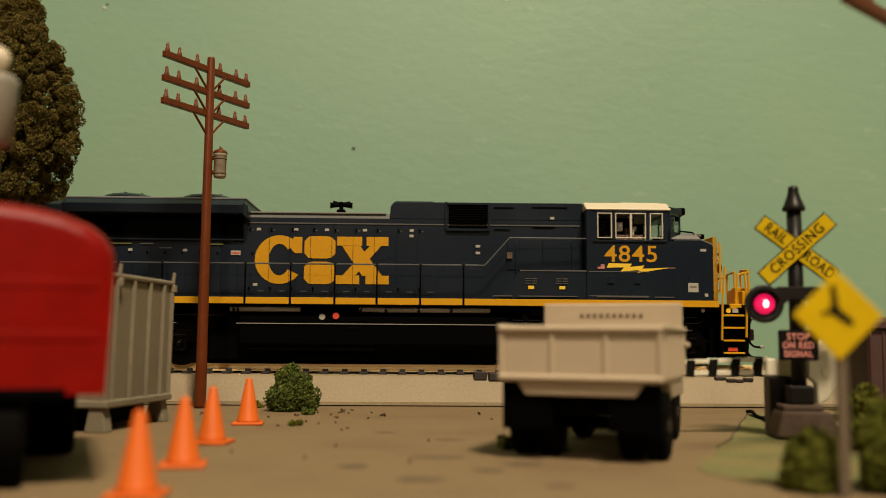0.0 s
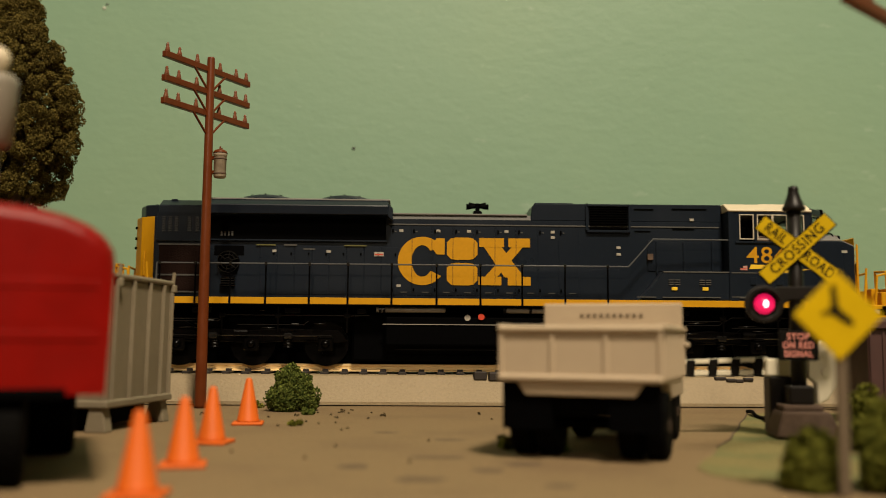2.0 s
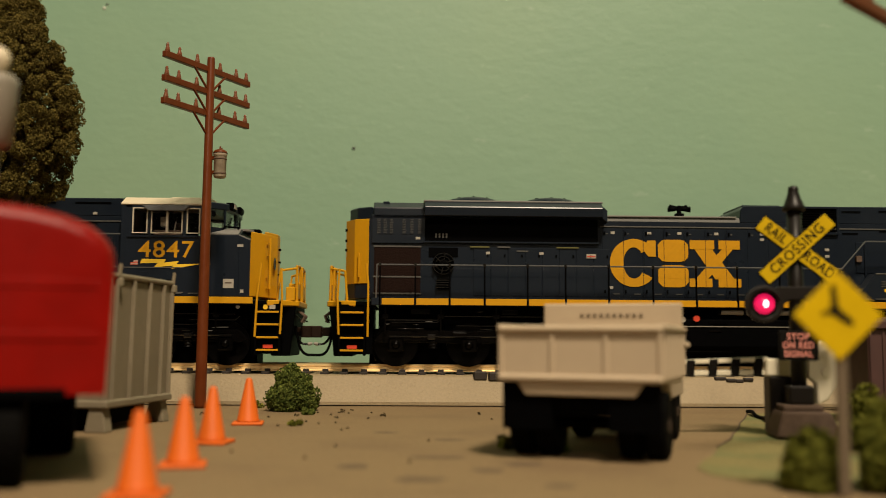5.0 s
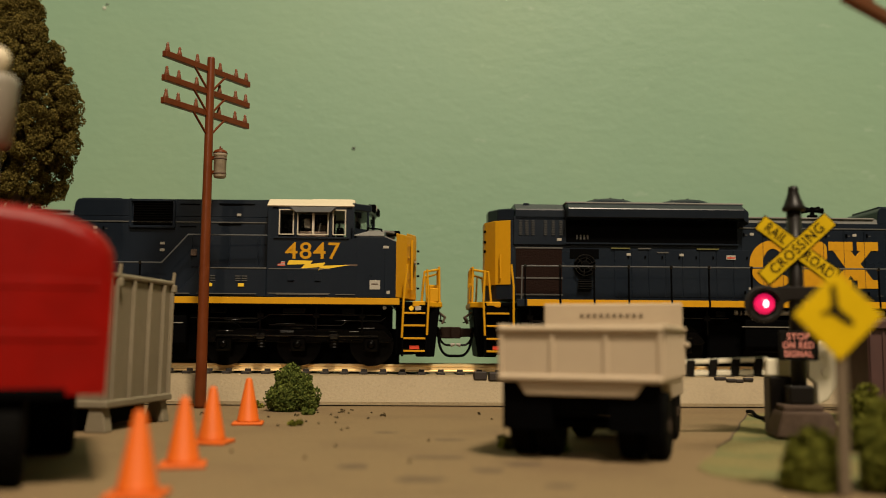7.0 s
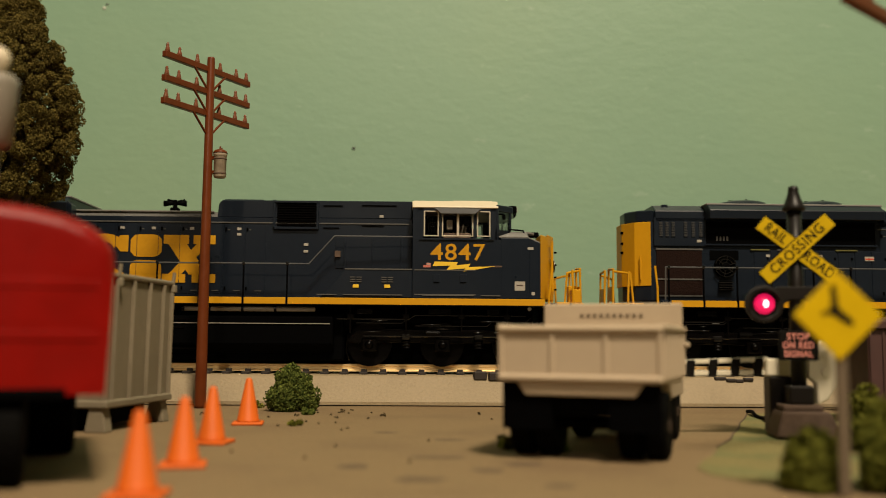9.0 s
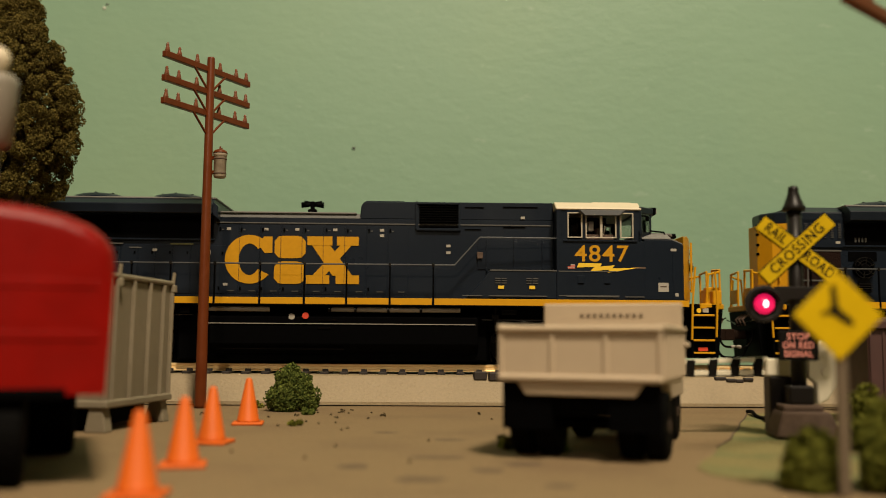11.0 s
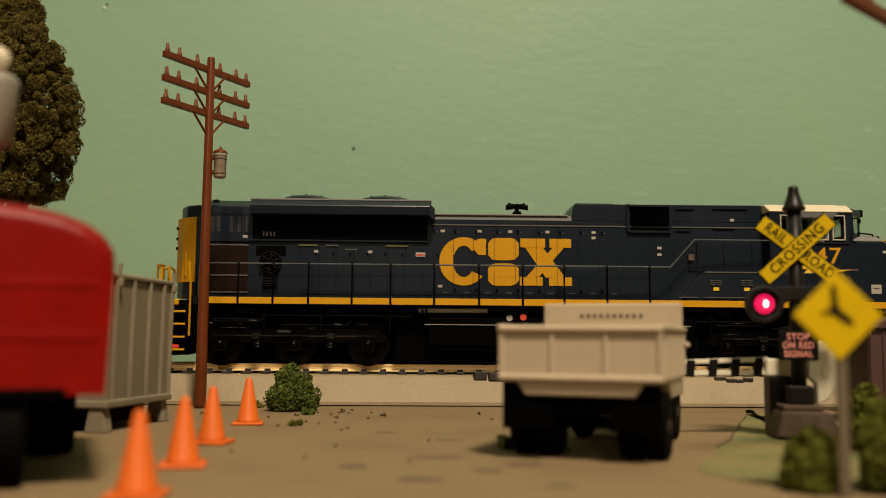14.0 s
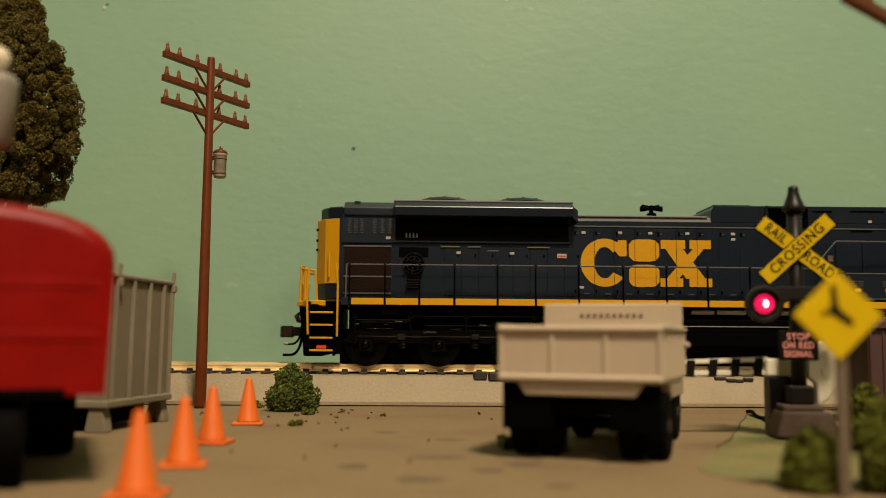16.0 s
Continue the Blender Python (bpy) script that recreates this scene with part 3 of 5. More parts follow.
def deer_sign():
    d = thing("warning_sign", 51.0, 120, 0, "yellow diamond animal warning sign on a grey post", "road sign")
    part("post", box(-0.75, 0.75, -0.3, 0.5, 0, 22, 0.15), M_STAKE, d)
    m = Matrix.Translation((-0.4, -0.5, 22.9)) @ Matrix.Rotation(math.radians(45), 4, "Y")
    pl = part("plate", transform(box(-4.1, 4.1, -0.2, 0.2, -4.1, 4.1, 0.1), m), M_SIGN, d, "yellow diamond plate")
    deer = [(-1.0, 3.8), (-0.3, 3.9), (-0.1, 2.0), (0.0, 1.0), (1.0, 0.1), (1.9, -0.7), (1.7, -1.4), (0.6, -0.9), (-0.5, -0.1), (-1.4, 0.2),
            (-2.2, -0.1), (-2.1, 0.4), (-1.1, 0.8), (-0.9, 2.0)]
    part("animal_mark", prism([(x - 0.4, z + 22.9) for x, z in deer], "y", -0.78, -0.69), M_SIGNBLACK, pl, "plain black animal shape")


deer_sign()

bush("bush", 48.9, 125, mound(11, 70, 3.0, 3.0, 10.0, 1.2), 0.3, 14000, M_DARKBUSH, "dark green clump-foliage bush on the lawn", 12)
bush("bush", 61.6, 124, mound(13, 110, 5.4, 3.6, 17.6, 1.9), 0.36, 24000, M_DARKBUSH, "tall dark green clump-foliage bush on the lawn", 14)
bush("bush", 63.0, 113.5, mound(15, 60, 6.0, 3.0, 9.0, 1.6), 0.36, 9000, M_DARKBUSH, "low dark green clump-foliage bush on the lawn", 16)
bush("bush", 76.6, 172, mound(17, 50, 3.4, 3, 13.5, 1.5), 0.4, 6000, M_DARKBUSH, "dark green clump-foliage bush behind the signal", 18)


def tree():
    t = thing("tree", -116.8, 250, 0, "model tree with dense brownish green foliage", "tree")
    part("trunk", rod((0, 0, 0), (1, 0, 60), 3.2, 2.0, n=12), M_TRUNK, t)
    for a in range(7):
        part("limb", rod((1, 0, 48 + a * 4), (7 * math.cos(a * 2.4), 6 * math.sin(a * 2.4), 64 + a * 4), 1.1, 0.4), M_TRUNK, t)
    rnd = random.Random(4)
    clumps = []
    outline = [(57, 14), (61, 16.4), (65, 17.2), (70, 19.6), (75, 18.8), (82, 20.2), (88, 18.8), (94, 15.0), (98, 13.0), (102, 10.6), (107, 8.4), (111, 7.0), (117, 2.0)]
    while len(clumps) < 1400:
        z = rnd.uniform(57, 116)
        w = max(0.5, float(np.interp(z, [o[0] for o in outline], [o[1] for o in outline])) - 2.4)
        a = rnd.random() * 6.283
        k = w * rnd.random() ** 0.35
        p = Vector((k * math.cos(a), k * math.sin(a) * 0.85, z))
        if noise.noise(p * 0.13 + Vector((3, 1, 7))) < -0.26:
            p = Vector((p.x * 0.72, p.y * 0.72, z))
        clumps.append((p.x, p.y, z, 0.9 + 1.3 * rnd.random()))
    leafy("crown", foliage(8, 230000, 1, clumps, 0.27), M_TREE, t)


tree()


def lamp_head():
    s = thing("street_lamp", -63.7, 130, 0, "white street lamp with a pale tapered head", "street lamp")
    part("post", rod((0, 0, 0), (0, 0, 46), 0.9, 0.7), M_GREY, s)
    part("shade", lathe([(1.6, 46.2), (2.3, 46.8), (2.9, 55.2), (2.9, 55.9), (2.2, 56.6)], n=20), M_LAMPGREY, s, smooth=True)
    part("cap", lathe([(0.9, 56.5), (1.2, 57.6), (1.6, 58.4), (1.6, 59.4), (1.1, 60.4), (0.4, 60.8)], n=20), M_CREAM, s, smooth=True)


lamp_head()



def trackside_bits():
    shed = thing("shed", 117, 224, 0.5, "dark reddish brown plastic shed", "shed", rz=-6)
    part("wall", box(-16, 15, -4, 16, 0, 22.6, 0.3), M_SHED, shed)
    part("roof", prism([(-17.2, 22.4), (16.2, 22.4), (16.2, 23.4), (-0.4, 26.6), (-17.2, 23.4)], "y", -5, 17, 0.2), M_SHED, shed)
    for k in range(11):
        part("batten", box(-15.6 + k * 2.9, -15.2 + k * 2.9, -4.35, -3.9, 0.2, 22.3), M_SHED, shed)
    fence = thing("cattle_guard", 116.5, 270, 0, "ivory slatted plastic guard beside the rails", "guard", rz=2)
    part("base_board", box(-2.2, 2.6, -1.2, 1.2, 0, 12.4, 0.2), M_GATE, fence)
    for k in range(4):
        part("slat", prism([(-2.0 + k * 1.2, 12.2), (-1.2 + k * 1.2, 12.2), (-1.5 + k * 1.2, 14.8), (-2.3 + k * 1.2, 14.8)], "y", -1.1, 1.1, 0.1), M_GATE, fence)


trackside_bits()


def tuft(x, y, r, n, seed, material, label):
    t = thing("grass_tuft", x, y, 0, label, "plant")
    rnd = random.Random(seed)
    form = [(rnd.gauss(0, r * 0.5), rnd.gauss(0, r * 0.4), r * 0.3 + abs(rnd.gauss(0, r * 0.3)), r * 0.5) for k in range(8)]
    leafy("leaves", foliage(seed, n, 1, form, 0.35), material, t)


tuft(-34.9, 245, 1.4, 500, 21, M_BUSH, "small green foliage tuft on the road")
tuft(20.4, 166, 1.9, 500, 22, M_BUSH, "small green foliage tuft under the truck")
tuft(12.5, 172, 2.2, 500, 23, M_DARKBUSH, "dark foliage tuft beside a truck wheel")
tuft(-33.5, 214, 1.0, 200, 24, M_DARKBUSH, "small dry tuft on the road")
tuft(-53.5, 268, 1.6, 300, 25, M_DARKBUSH, "small dark tuft at the roadbed's foot")
tuft(-52.0, 287, 1.0, 120, 26, M_DARKBUSH, "dry sprig beside the rail")


def grit():
    """Crumbs of foam and dirt strewn on the road."""
    rnd = random.Random(31)
    form = []
    for k in range(30):
        form.append((rnd.gauss(-31, 13), 262 - abs(rnd.gauss(0, 26)), 0.12, 0.15 + 0.6 * rnd.random() ** 3))
    for k in range(16):
        form.append((rnd.uniform(-40, 60), rnd.uniform(150, 268), 0.1, 0.15))
    g = leafy("road_grit", foliage(32, 900, 1, form, 0.24), M_GRIT, None)
    tagged(g, "dark crumbs of dirt and foam strewn on the road", "debris")


# a dark brown patch with a wavy rim, slightly raised in the middle
def dark_patch(x, y, rx, ry, seed):
    bm = bmesh.new()
    n = 28
    c = bm.verts.new((x, y, 0.16))
    ring = []
    for k in range(n):
        a = 6.28319 * k / n
        q = 1 + 0.35 * noise.noise(Vector((math.cos(a) * 1.5, math.sin(a) * 1.5, seed)))
        ring.append(bm.verts.new((x + rx * q * math.cos(a), y + ry * q * math.sin(a), 0.02)))
    for k in range(n):
        bm.faces.new((c, ring[k], ring[(k + 1) % n]))
    tagged(part("dark_patch", bm, M_DARKPATCH, label="low dark brown patch on the road"), category="dirt", kind="stuff")


M_GRIT = leaf_mat("grit_crumbs", (0.03, 0.022, 0.012), (0.12, 0.09, 0.045))
M_DARKPATCH = mat("dark_brown_patch", (0.105, 0.07, 0.038), 0.9, vary=0.3, grain=500, bump=0.5)
grit()
for k, (x, y, rx, ry) in enumerate(((-13.4, 146, 2.6, 2.6), (-0.5, 158, 5.0, 1.6), (-3.0, 133, 3.6, 2.4), (7.0, 143, 2.6, 2.2), (1.2, 186, 3.0, 2.0), (-12, 200, 3, 1.6),
                                   (13, 150, 3.5, 2.2), (16, 128, 2, 2))):
    dark_patch(x, y, rx, ry, k)
# ---- locomotives ----
RAIL_TOP = 12.05
STANCHIONS = (-113.5, -102.7, -92.2, -81.5, -68.3, -56.6, -43.3, -29.6, -16.2, -3.4, 9.8, 23.0)


def plan(outline, z0, z1, w=0.0):
    """A half outline of (x, y) pairs, mirrored across the centre line and drawn upward."""
    full = outline + [(x, -y) for x, y in outline[::-1] if abs(y) > 0.01]
    return prism(full, "z", z0, z1, w)


def emblem(parent, y):
    """The railway's gold mark, as plain shapes: an open ring, two rounded blocks and a crossed block."""
    def ring(x0, z0, rx, rz, t, a0, a1, n=26):
        pts = []
        for i in range(n + 1):
            a = math.radians(a0 + (a1 - a0) * i / n)
            pts.append((x0 + rx * math.cos(a), z0 + rz * math.sin(a)))
        for i in range(n, -1, -1):
            a = math.radians(a0 + (a1 - a0) * i / n)
            pts.append((x0 + (rx - t) * math.cos(a), z0 + (rz - t * 0.62) * math.sin(a)))
        return pts
    c = 32.15
    bm = bmesh.new()
    prism(ring(-34.0, c, 7.6, 7.6, 4.3, 40, 322), "y", y - 0.1, y, 0, bm)
    prism([(-29.6, 39.3), (-27.0, 39.3), (-27.0, 34.2), (-29.4, 34.2), (-31.2, 36.5)], "y", y - 0.13, y, 0, bm)
    part("emblem_ring", bm, M_GOLD, parent, "gold open ring of the emblem")
    for xs in (-37.2, -31.0, -24.4, -17.8, -11.2, -4.6):
        part("door_seam", box(xs - 0.06, xs + 0.06, y - 0.2, y, 21.6, 42.8), M_NAVY, parent)
    for z0 in (24.6, 32.6):
        q = [(-26.3, z0 + 1.6), (-25.0, z0 + 0.2), (-23.6, z0), (-19.4, z0), (-17.9, z0 + 0.3), (-16.7, z0 + 1.6), (-16.7, z0 + 5.4), (-17.9, z0 + 6.7), (-19.4, z0 + 7.0),
             (-23.6, z0 + 7.0), (-25.0, z0 + 6.8), (-26.3, z0 + 5.4)]
        part("emblem_block", prism(q, "y", y - 0.1, y), M_GOLD, parent, "gold rounded block of the emblem")
    mark = part("emblem_cross", prism([(-14.9, 37.0), (-9.3, 37.0), (-2.0, 27.2), (-8.2, 27.2)], "y", y - 0.1, y), M_GOLD, parent, "gold crossed block of the emblem")
    part("emblem_bar", prism([(-2.2, 37.0), (-5.7, 37.0), (-14.5, 27.2), (-10.6, 27.2)], "y", y - 0.13, y), M_GOLD, mark)
    for x0, x1, z0, z1 in ((-16.2, -8.4, 36.7, 39.5), (-7.0, -0.2, 36.7, 39.5), (-16.4, -9.2, 24.7, 27.4), (-7.2, 0.0, 24.7, 27.4)):
        part("emblem_bar", box(x0, x1, y - 0.16, y, z0, z1), M_GOLD, mark)


def bogie(parent, x0, wheels, turning):
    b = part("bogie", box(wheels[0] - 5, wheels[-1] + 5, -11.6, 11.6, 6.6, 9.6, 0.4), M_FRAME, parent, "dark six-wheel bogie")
    # gearbox drawn long and low, as dark fill between wheels and rails
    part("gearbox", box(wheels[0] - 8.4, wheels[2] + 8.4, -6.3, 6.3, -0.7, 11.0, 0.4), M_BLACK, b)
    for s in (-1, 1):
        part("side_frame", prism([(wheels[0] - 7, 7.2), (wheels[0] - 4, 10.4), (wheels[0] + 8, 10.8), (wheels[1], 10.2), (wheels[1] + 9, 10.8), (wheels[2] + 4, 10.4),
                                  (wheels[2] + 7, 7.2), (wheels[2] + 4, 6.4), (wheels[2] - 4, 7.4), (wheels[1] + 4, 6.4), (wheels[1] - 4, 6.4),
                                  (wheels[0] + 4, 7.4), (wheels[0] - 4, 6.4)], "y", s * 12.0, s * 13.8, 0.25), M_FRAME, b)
        for wx in wheels:
            part("axle_box", box(wx - 2.4, wx + 2.4, s * 13.0, s * 14.6, 3.9, 8.2, 0.5), M_FRAME, b)
            cap = rod((wx, s * 14.4, 6.0), (wx, s * 15.4, 6.0), 1.6, 0.5, n=14)
            part("axle_cap", cap, M_FRAME, b, smooth=True)
        for wx in (wheels[0] + 11.3, wheels[1] + 11.0):
            part("spring", lathe([(1.5, 5.0 + 0.5 * k) if k % 2 == 0 else (1.15, 5.0 + 0.5 * k) for k in range(9)], wx, s * 13.2, 12), M_FRAME, b)
        part("brake_cylinder", rod((wheels[1] - 5, s * 14.4, 9.6), (wheels[1] - 1, s * 14.4, 9.6), 1.1, n=12), M_FRAME, b)
        part("sand_pipe", pipe([(wheels[0] - 6.5, s * 13.4, 9), (wheels[0] - 7.2, s * 11, 4), (wheels[0] - 6.4, s * 8.6, 1.2)], 0.3, n=6), M_FRAME, b)
        # glossy rod added to carry a thin highlight along the bogie
        part("brake_rod", pipe([(wheels[0] - 2, s * 15.0, 8.6), (wheels[2] + 2, s * 15.0, 8.6)], 0.22, n=6), M_PIPE, b)
    for wx in wheels:
        bm = bmesh.new()
        for s in (-1, 1):
            wh = lathe([(2.0, -1.3), (4.8, -1.2), (5.2, -1.35), (6.0, -1.35), (6.1, 0.8), (6.8, 1.0), (6.8, 1.6), (2.0, 1.4)] if s > 0 else
                       [(2.0, -1.4), (6.8, -1.6), (6.8, -1.0), (6.1, -0.8), (6.0, 1.35), (5.2, 1.35), (4.8, 1.2), (2.0, 1.3)], n=32)
            for k in range(6):
                a = k * 1.0472
                rod((3.4 * math.cos(a), 3.4 * math.sin(a), -1.5), (3.4 * math.cos(a), 3.4 * math.sin(a), 1.5), 0.5, into=wh, n=6)
            transform(wh, Matrix.Translation((0, -s * 9.0, 0)) @ Matrix.Rotation(math.pi / 2, 4, "X"))
            merge(bm, wh)
        rod((0, -11.5, 0), (0, 11.5, 0), 1.2, into=bm)
        w = part("wheelset", bm, M_WHEEL, b, "dark steel wheelset")
        w.location = (wx * S, 0, 6.12 * S)
        turning.append(w)


def steps(parent, x0, x1, front):
    """A corner stair: a dark well with four yellow treads and two yellow grab rails."""
    e = x1 if front else x0
    for s in (-1, 1):
        st = part("step_well", box(x0 + 0.4, x1 - 0.4, s * 12.5, s * 16.0, 3.2, 18.2, 0.1), M_BLACK, parent)
        part("step_cheek", box(x0 - 0.1, x0 + 0.5, s * 12.5, s * 17.6, 2.6, 19, 0.1), M_BLACK, st)
        part("step_cheek", box(x1 - 0.5, x1 + 0.1, s * 12.5, s * 17.6, 2.6, 19, 0.1), M_BLACK, st)
        for z in (4.2, 8.0, 11.9, 15.7):
            part("tread", box(x0 + 0.5, x1 - 0.5, s * 15.8, s * 17.9, z - 0.3, z + 0.3, 0.1), M_YELLOW, st, "yellow step edge")
        part("reflector", box((x0 + x1) / 2 - 1.5, (x0 + x1) / 2 + 1.5, s * 16.0, s * 16.4, 4.7, 5.9, 0.1), M_REDMARK, st, "red marker plate")
        for k, xx in enumerate((x0, x1)):
            tall = 30.6
            inner = (xx < e) if front else (xx > e)
            if inner and not front:
                continue
            lean = 1.5 if front else -1.5
            part("grab_rail", pipe([(xx, s * 17.8, 8.2 if inner else 9.0), (xx + (lean * 0.3), s * 17.8, 20), (xx + (lean if inner else 0), s * 17.4, tall if inner else 29)],
                                   0.36, n=6), M_YELLOW, parent, "yellow grab rail")


def end_platform(parent, x, out, tip):
    """The platform beyond a hood end: deck, railing, coupler and hoses. out is +1 or -1."""
    d = part("end_deck", prism([(x, -16.5), (x + out * 4, -15.5), (x + out * 9.2, -11), (x + out * 9.2, 11), (x + out * 4, 15.5), (x, 16.5)], "z", 17.6, 19.4, 0.3), M_YELLOW, parent, "yellow end platform")
    part("step_landing", box(min(x, x - out * 6), max(x, x - out * 6), -16, 16, 17.4, 19.2, 0.2), M_BLACK, parent)
    part("pilot", prism([(x + out * 1, 2.4), (x + out * 6.8, 2.4), (x + out * 8.4, 17.7), (x + out * 1, 17.7)], "y", -12.3, 12.3, 0.3), M_BLACK, parent, "black pilot plate")
    xr = x + out * 8.4
    for s in (-1, 1):
        part("end_railing", pipe([(xr, s * 10.0, 19.3), (xr - out * 0.2, s * 10.0, 30.2), (xr - out * 0.2, s * 3.0, 30.6), (xr, s * 3.0, 19.3)], 0.38, n=6),
             M_YELLOW, parent, "yellow end railing")
        part("end_railing", pipe([(xr - out * 5.6, s * 13.6, 19.3), (xr - out * 4.8, s * 13.4, 28.6), (xr - out * 0.2, s * 10.0, 29.6)], 0.36, n=6), M_YELLOW, parent,
             "yellow end railing")
        part("railing_panel", box(xr - 0.25, xr + 0.25, s * 3.6, s * 9.4, 20.2, 24.8, 0.1), M_YELLOW, parent, "yellow kick panel")
    for y0 in (-12.6, -6.2) if out > 0 else ():
        part("kick_box", box(min(x + out * 5.2, x + out * 8.0), max(x + out * 5.2, x + out * 8.0), y0, y0 + 3.4, 19.3, 23.6 if y0 < -10 else 25.0, 0.2), M_YELLOW, parent, "yellow kick box")
    part("coupler", box(x + out * 6, tip - out * 3.4, -1.4, 1.4, 8.6, 11.4, 0.4), M_COUPLER, parent, "rusty brown coupler shank")
    part("coupler_head", prism([(tip - out * 4.2, -2.3), (tip - out * 0.8, -2.5), (tip, -0.9), (tip - out * 1.3, 0.2), (tip - out * 0.4, 1.9), (tip - out * 4.2, 2.3)], "z",
                               8.1, 11.8, 0.3), M_COUPLER, parent, "rusty brown knuckle coupler")
    part("brake_hose", pipe([(x + out * (8.2 + 0.06 * k * k), -5 + 0.1 * k, 9.8 - 7.2 * math.sin(min(k * 0.2, 1.57))) for k in range(11)], 0.42, n=8), M_RUBBER, parent, "black air hose")
    for y0, drop in ((-8.5, 5.6),):
        part("brake_hose", pipe([(x + out * (8.0 + 0.05 * k * k), y0, 11.6 - drop * math.sin(min(k * 0.2, 1.57))) for k in range(10)], 0.36, n=7), M_FRAME, parent, "glossy black air hose")
        part("glad_hand", rod((x + out * 12.0, y0, 11.6 - drop), (x + out * 13.3, y0, 11.9 - drop), 0.6, 0.4), M_AIRPIPE, parent, "grey hose coupling")
    for s in (-1, 1):
        part("uncoupling_lever", pipe([(x + out * 8.6, s * 14.0, 15.0), (x + out * 9.0, s * 5.0, 13.8), (x + out * 10.6, 0, 13.2)], 0.22, n=6), M_FRAME, parent)
    for k in range(3):
        part("jumper_hose", pipe([(x + out * 8.0, -6 + k * 3, 16.6), (x + out * 10.4, -6 + k * 3, 14.8), (x + out * 9.4, -6 + k * 3, 12.8)], 0.3, n=6), M_BASE, parent)


def number_marks(parent, number, y):
    for s in (-1, 1):
        m = Matrix.Translation((74.9, s * y, 34.2)) @ (Matrix.Rotation(math.pi, 4, "Z") if s > 0 else Matrix.Identity(4)) @ FACING
        lettering("road_number", number, M_GOLD, parent, m, 7.2, 1.1, 0.05, 1.08, 0.055)
    bolt = [(x - 0.5, z - 0.1) for x, z in [(68.3, 31.6), (75.5, 31.5), (74.9, 30.5), (79.4, 31.0), (78.7, 30.0), (87.0, 30.3), (77.2, 28.6), (77.7, 29.6), (71.8, 29.0), (73.1, 30.4), (67.7, 30.2)]]
    part("lightning_stripe", prism(bolt, "y", -y - 0.08, -y + 0.05), M_BRIGHT, parent, "bright yellow lightning flash")
    part("flag_decal", box(64.4, 66.6, -y - 0.07, -y, 29.7, 31.1), M_WHITE, parent, "small flag decal")
    part("flag_canton", box(64.4, 65.3, -y - 0.1, -y - 0.06, 30.4, 31.1), M_NAVY, parent)
    for k in range(3):
        part("flag_stripe", box(64.4, 66.6, -y - 0.09, -y - 0.06, 29.75 + k * 0.45, 29.95 + k * 0.45), M_REDMARK, parent)
    part("decal", box(84.4, 88.6, -y - 0.06, -y, 29.9, 30.4), M_BASE, parent, "row of small unreadable print")
    part("decal", box(92.4, 95.6, -y - 0.08, -y, 22.8, 25.6), M_WHITE, parent, "white square decal with unreadable print")
    part("decal", box(93.0, 95.0, -y - 0.1, -y - 0.05, 24.2, 24.6), M_BASE, parent)
    part("decal", box(97.6, 98.6, -y - 0.08, -y, 21.4, 22.4), M_WHITE, parent, "tiny white decal")
    part("decal", box(96.4, 98.2, -y - 0.08, -y, 35.4, 36.2), M_WHITE, parent, "tiny white decal")


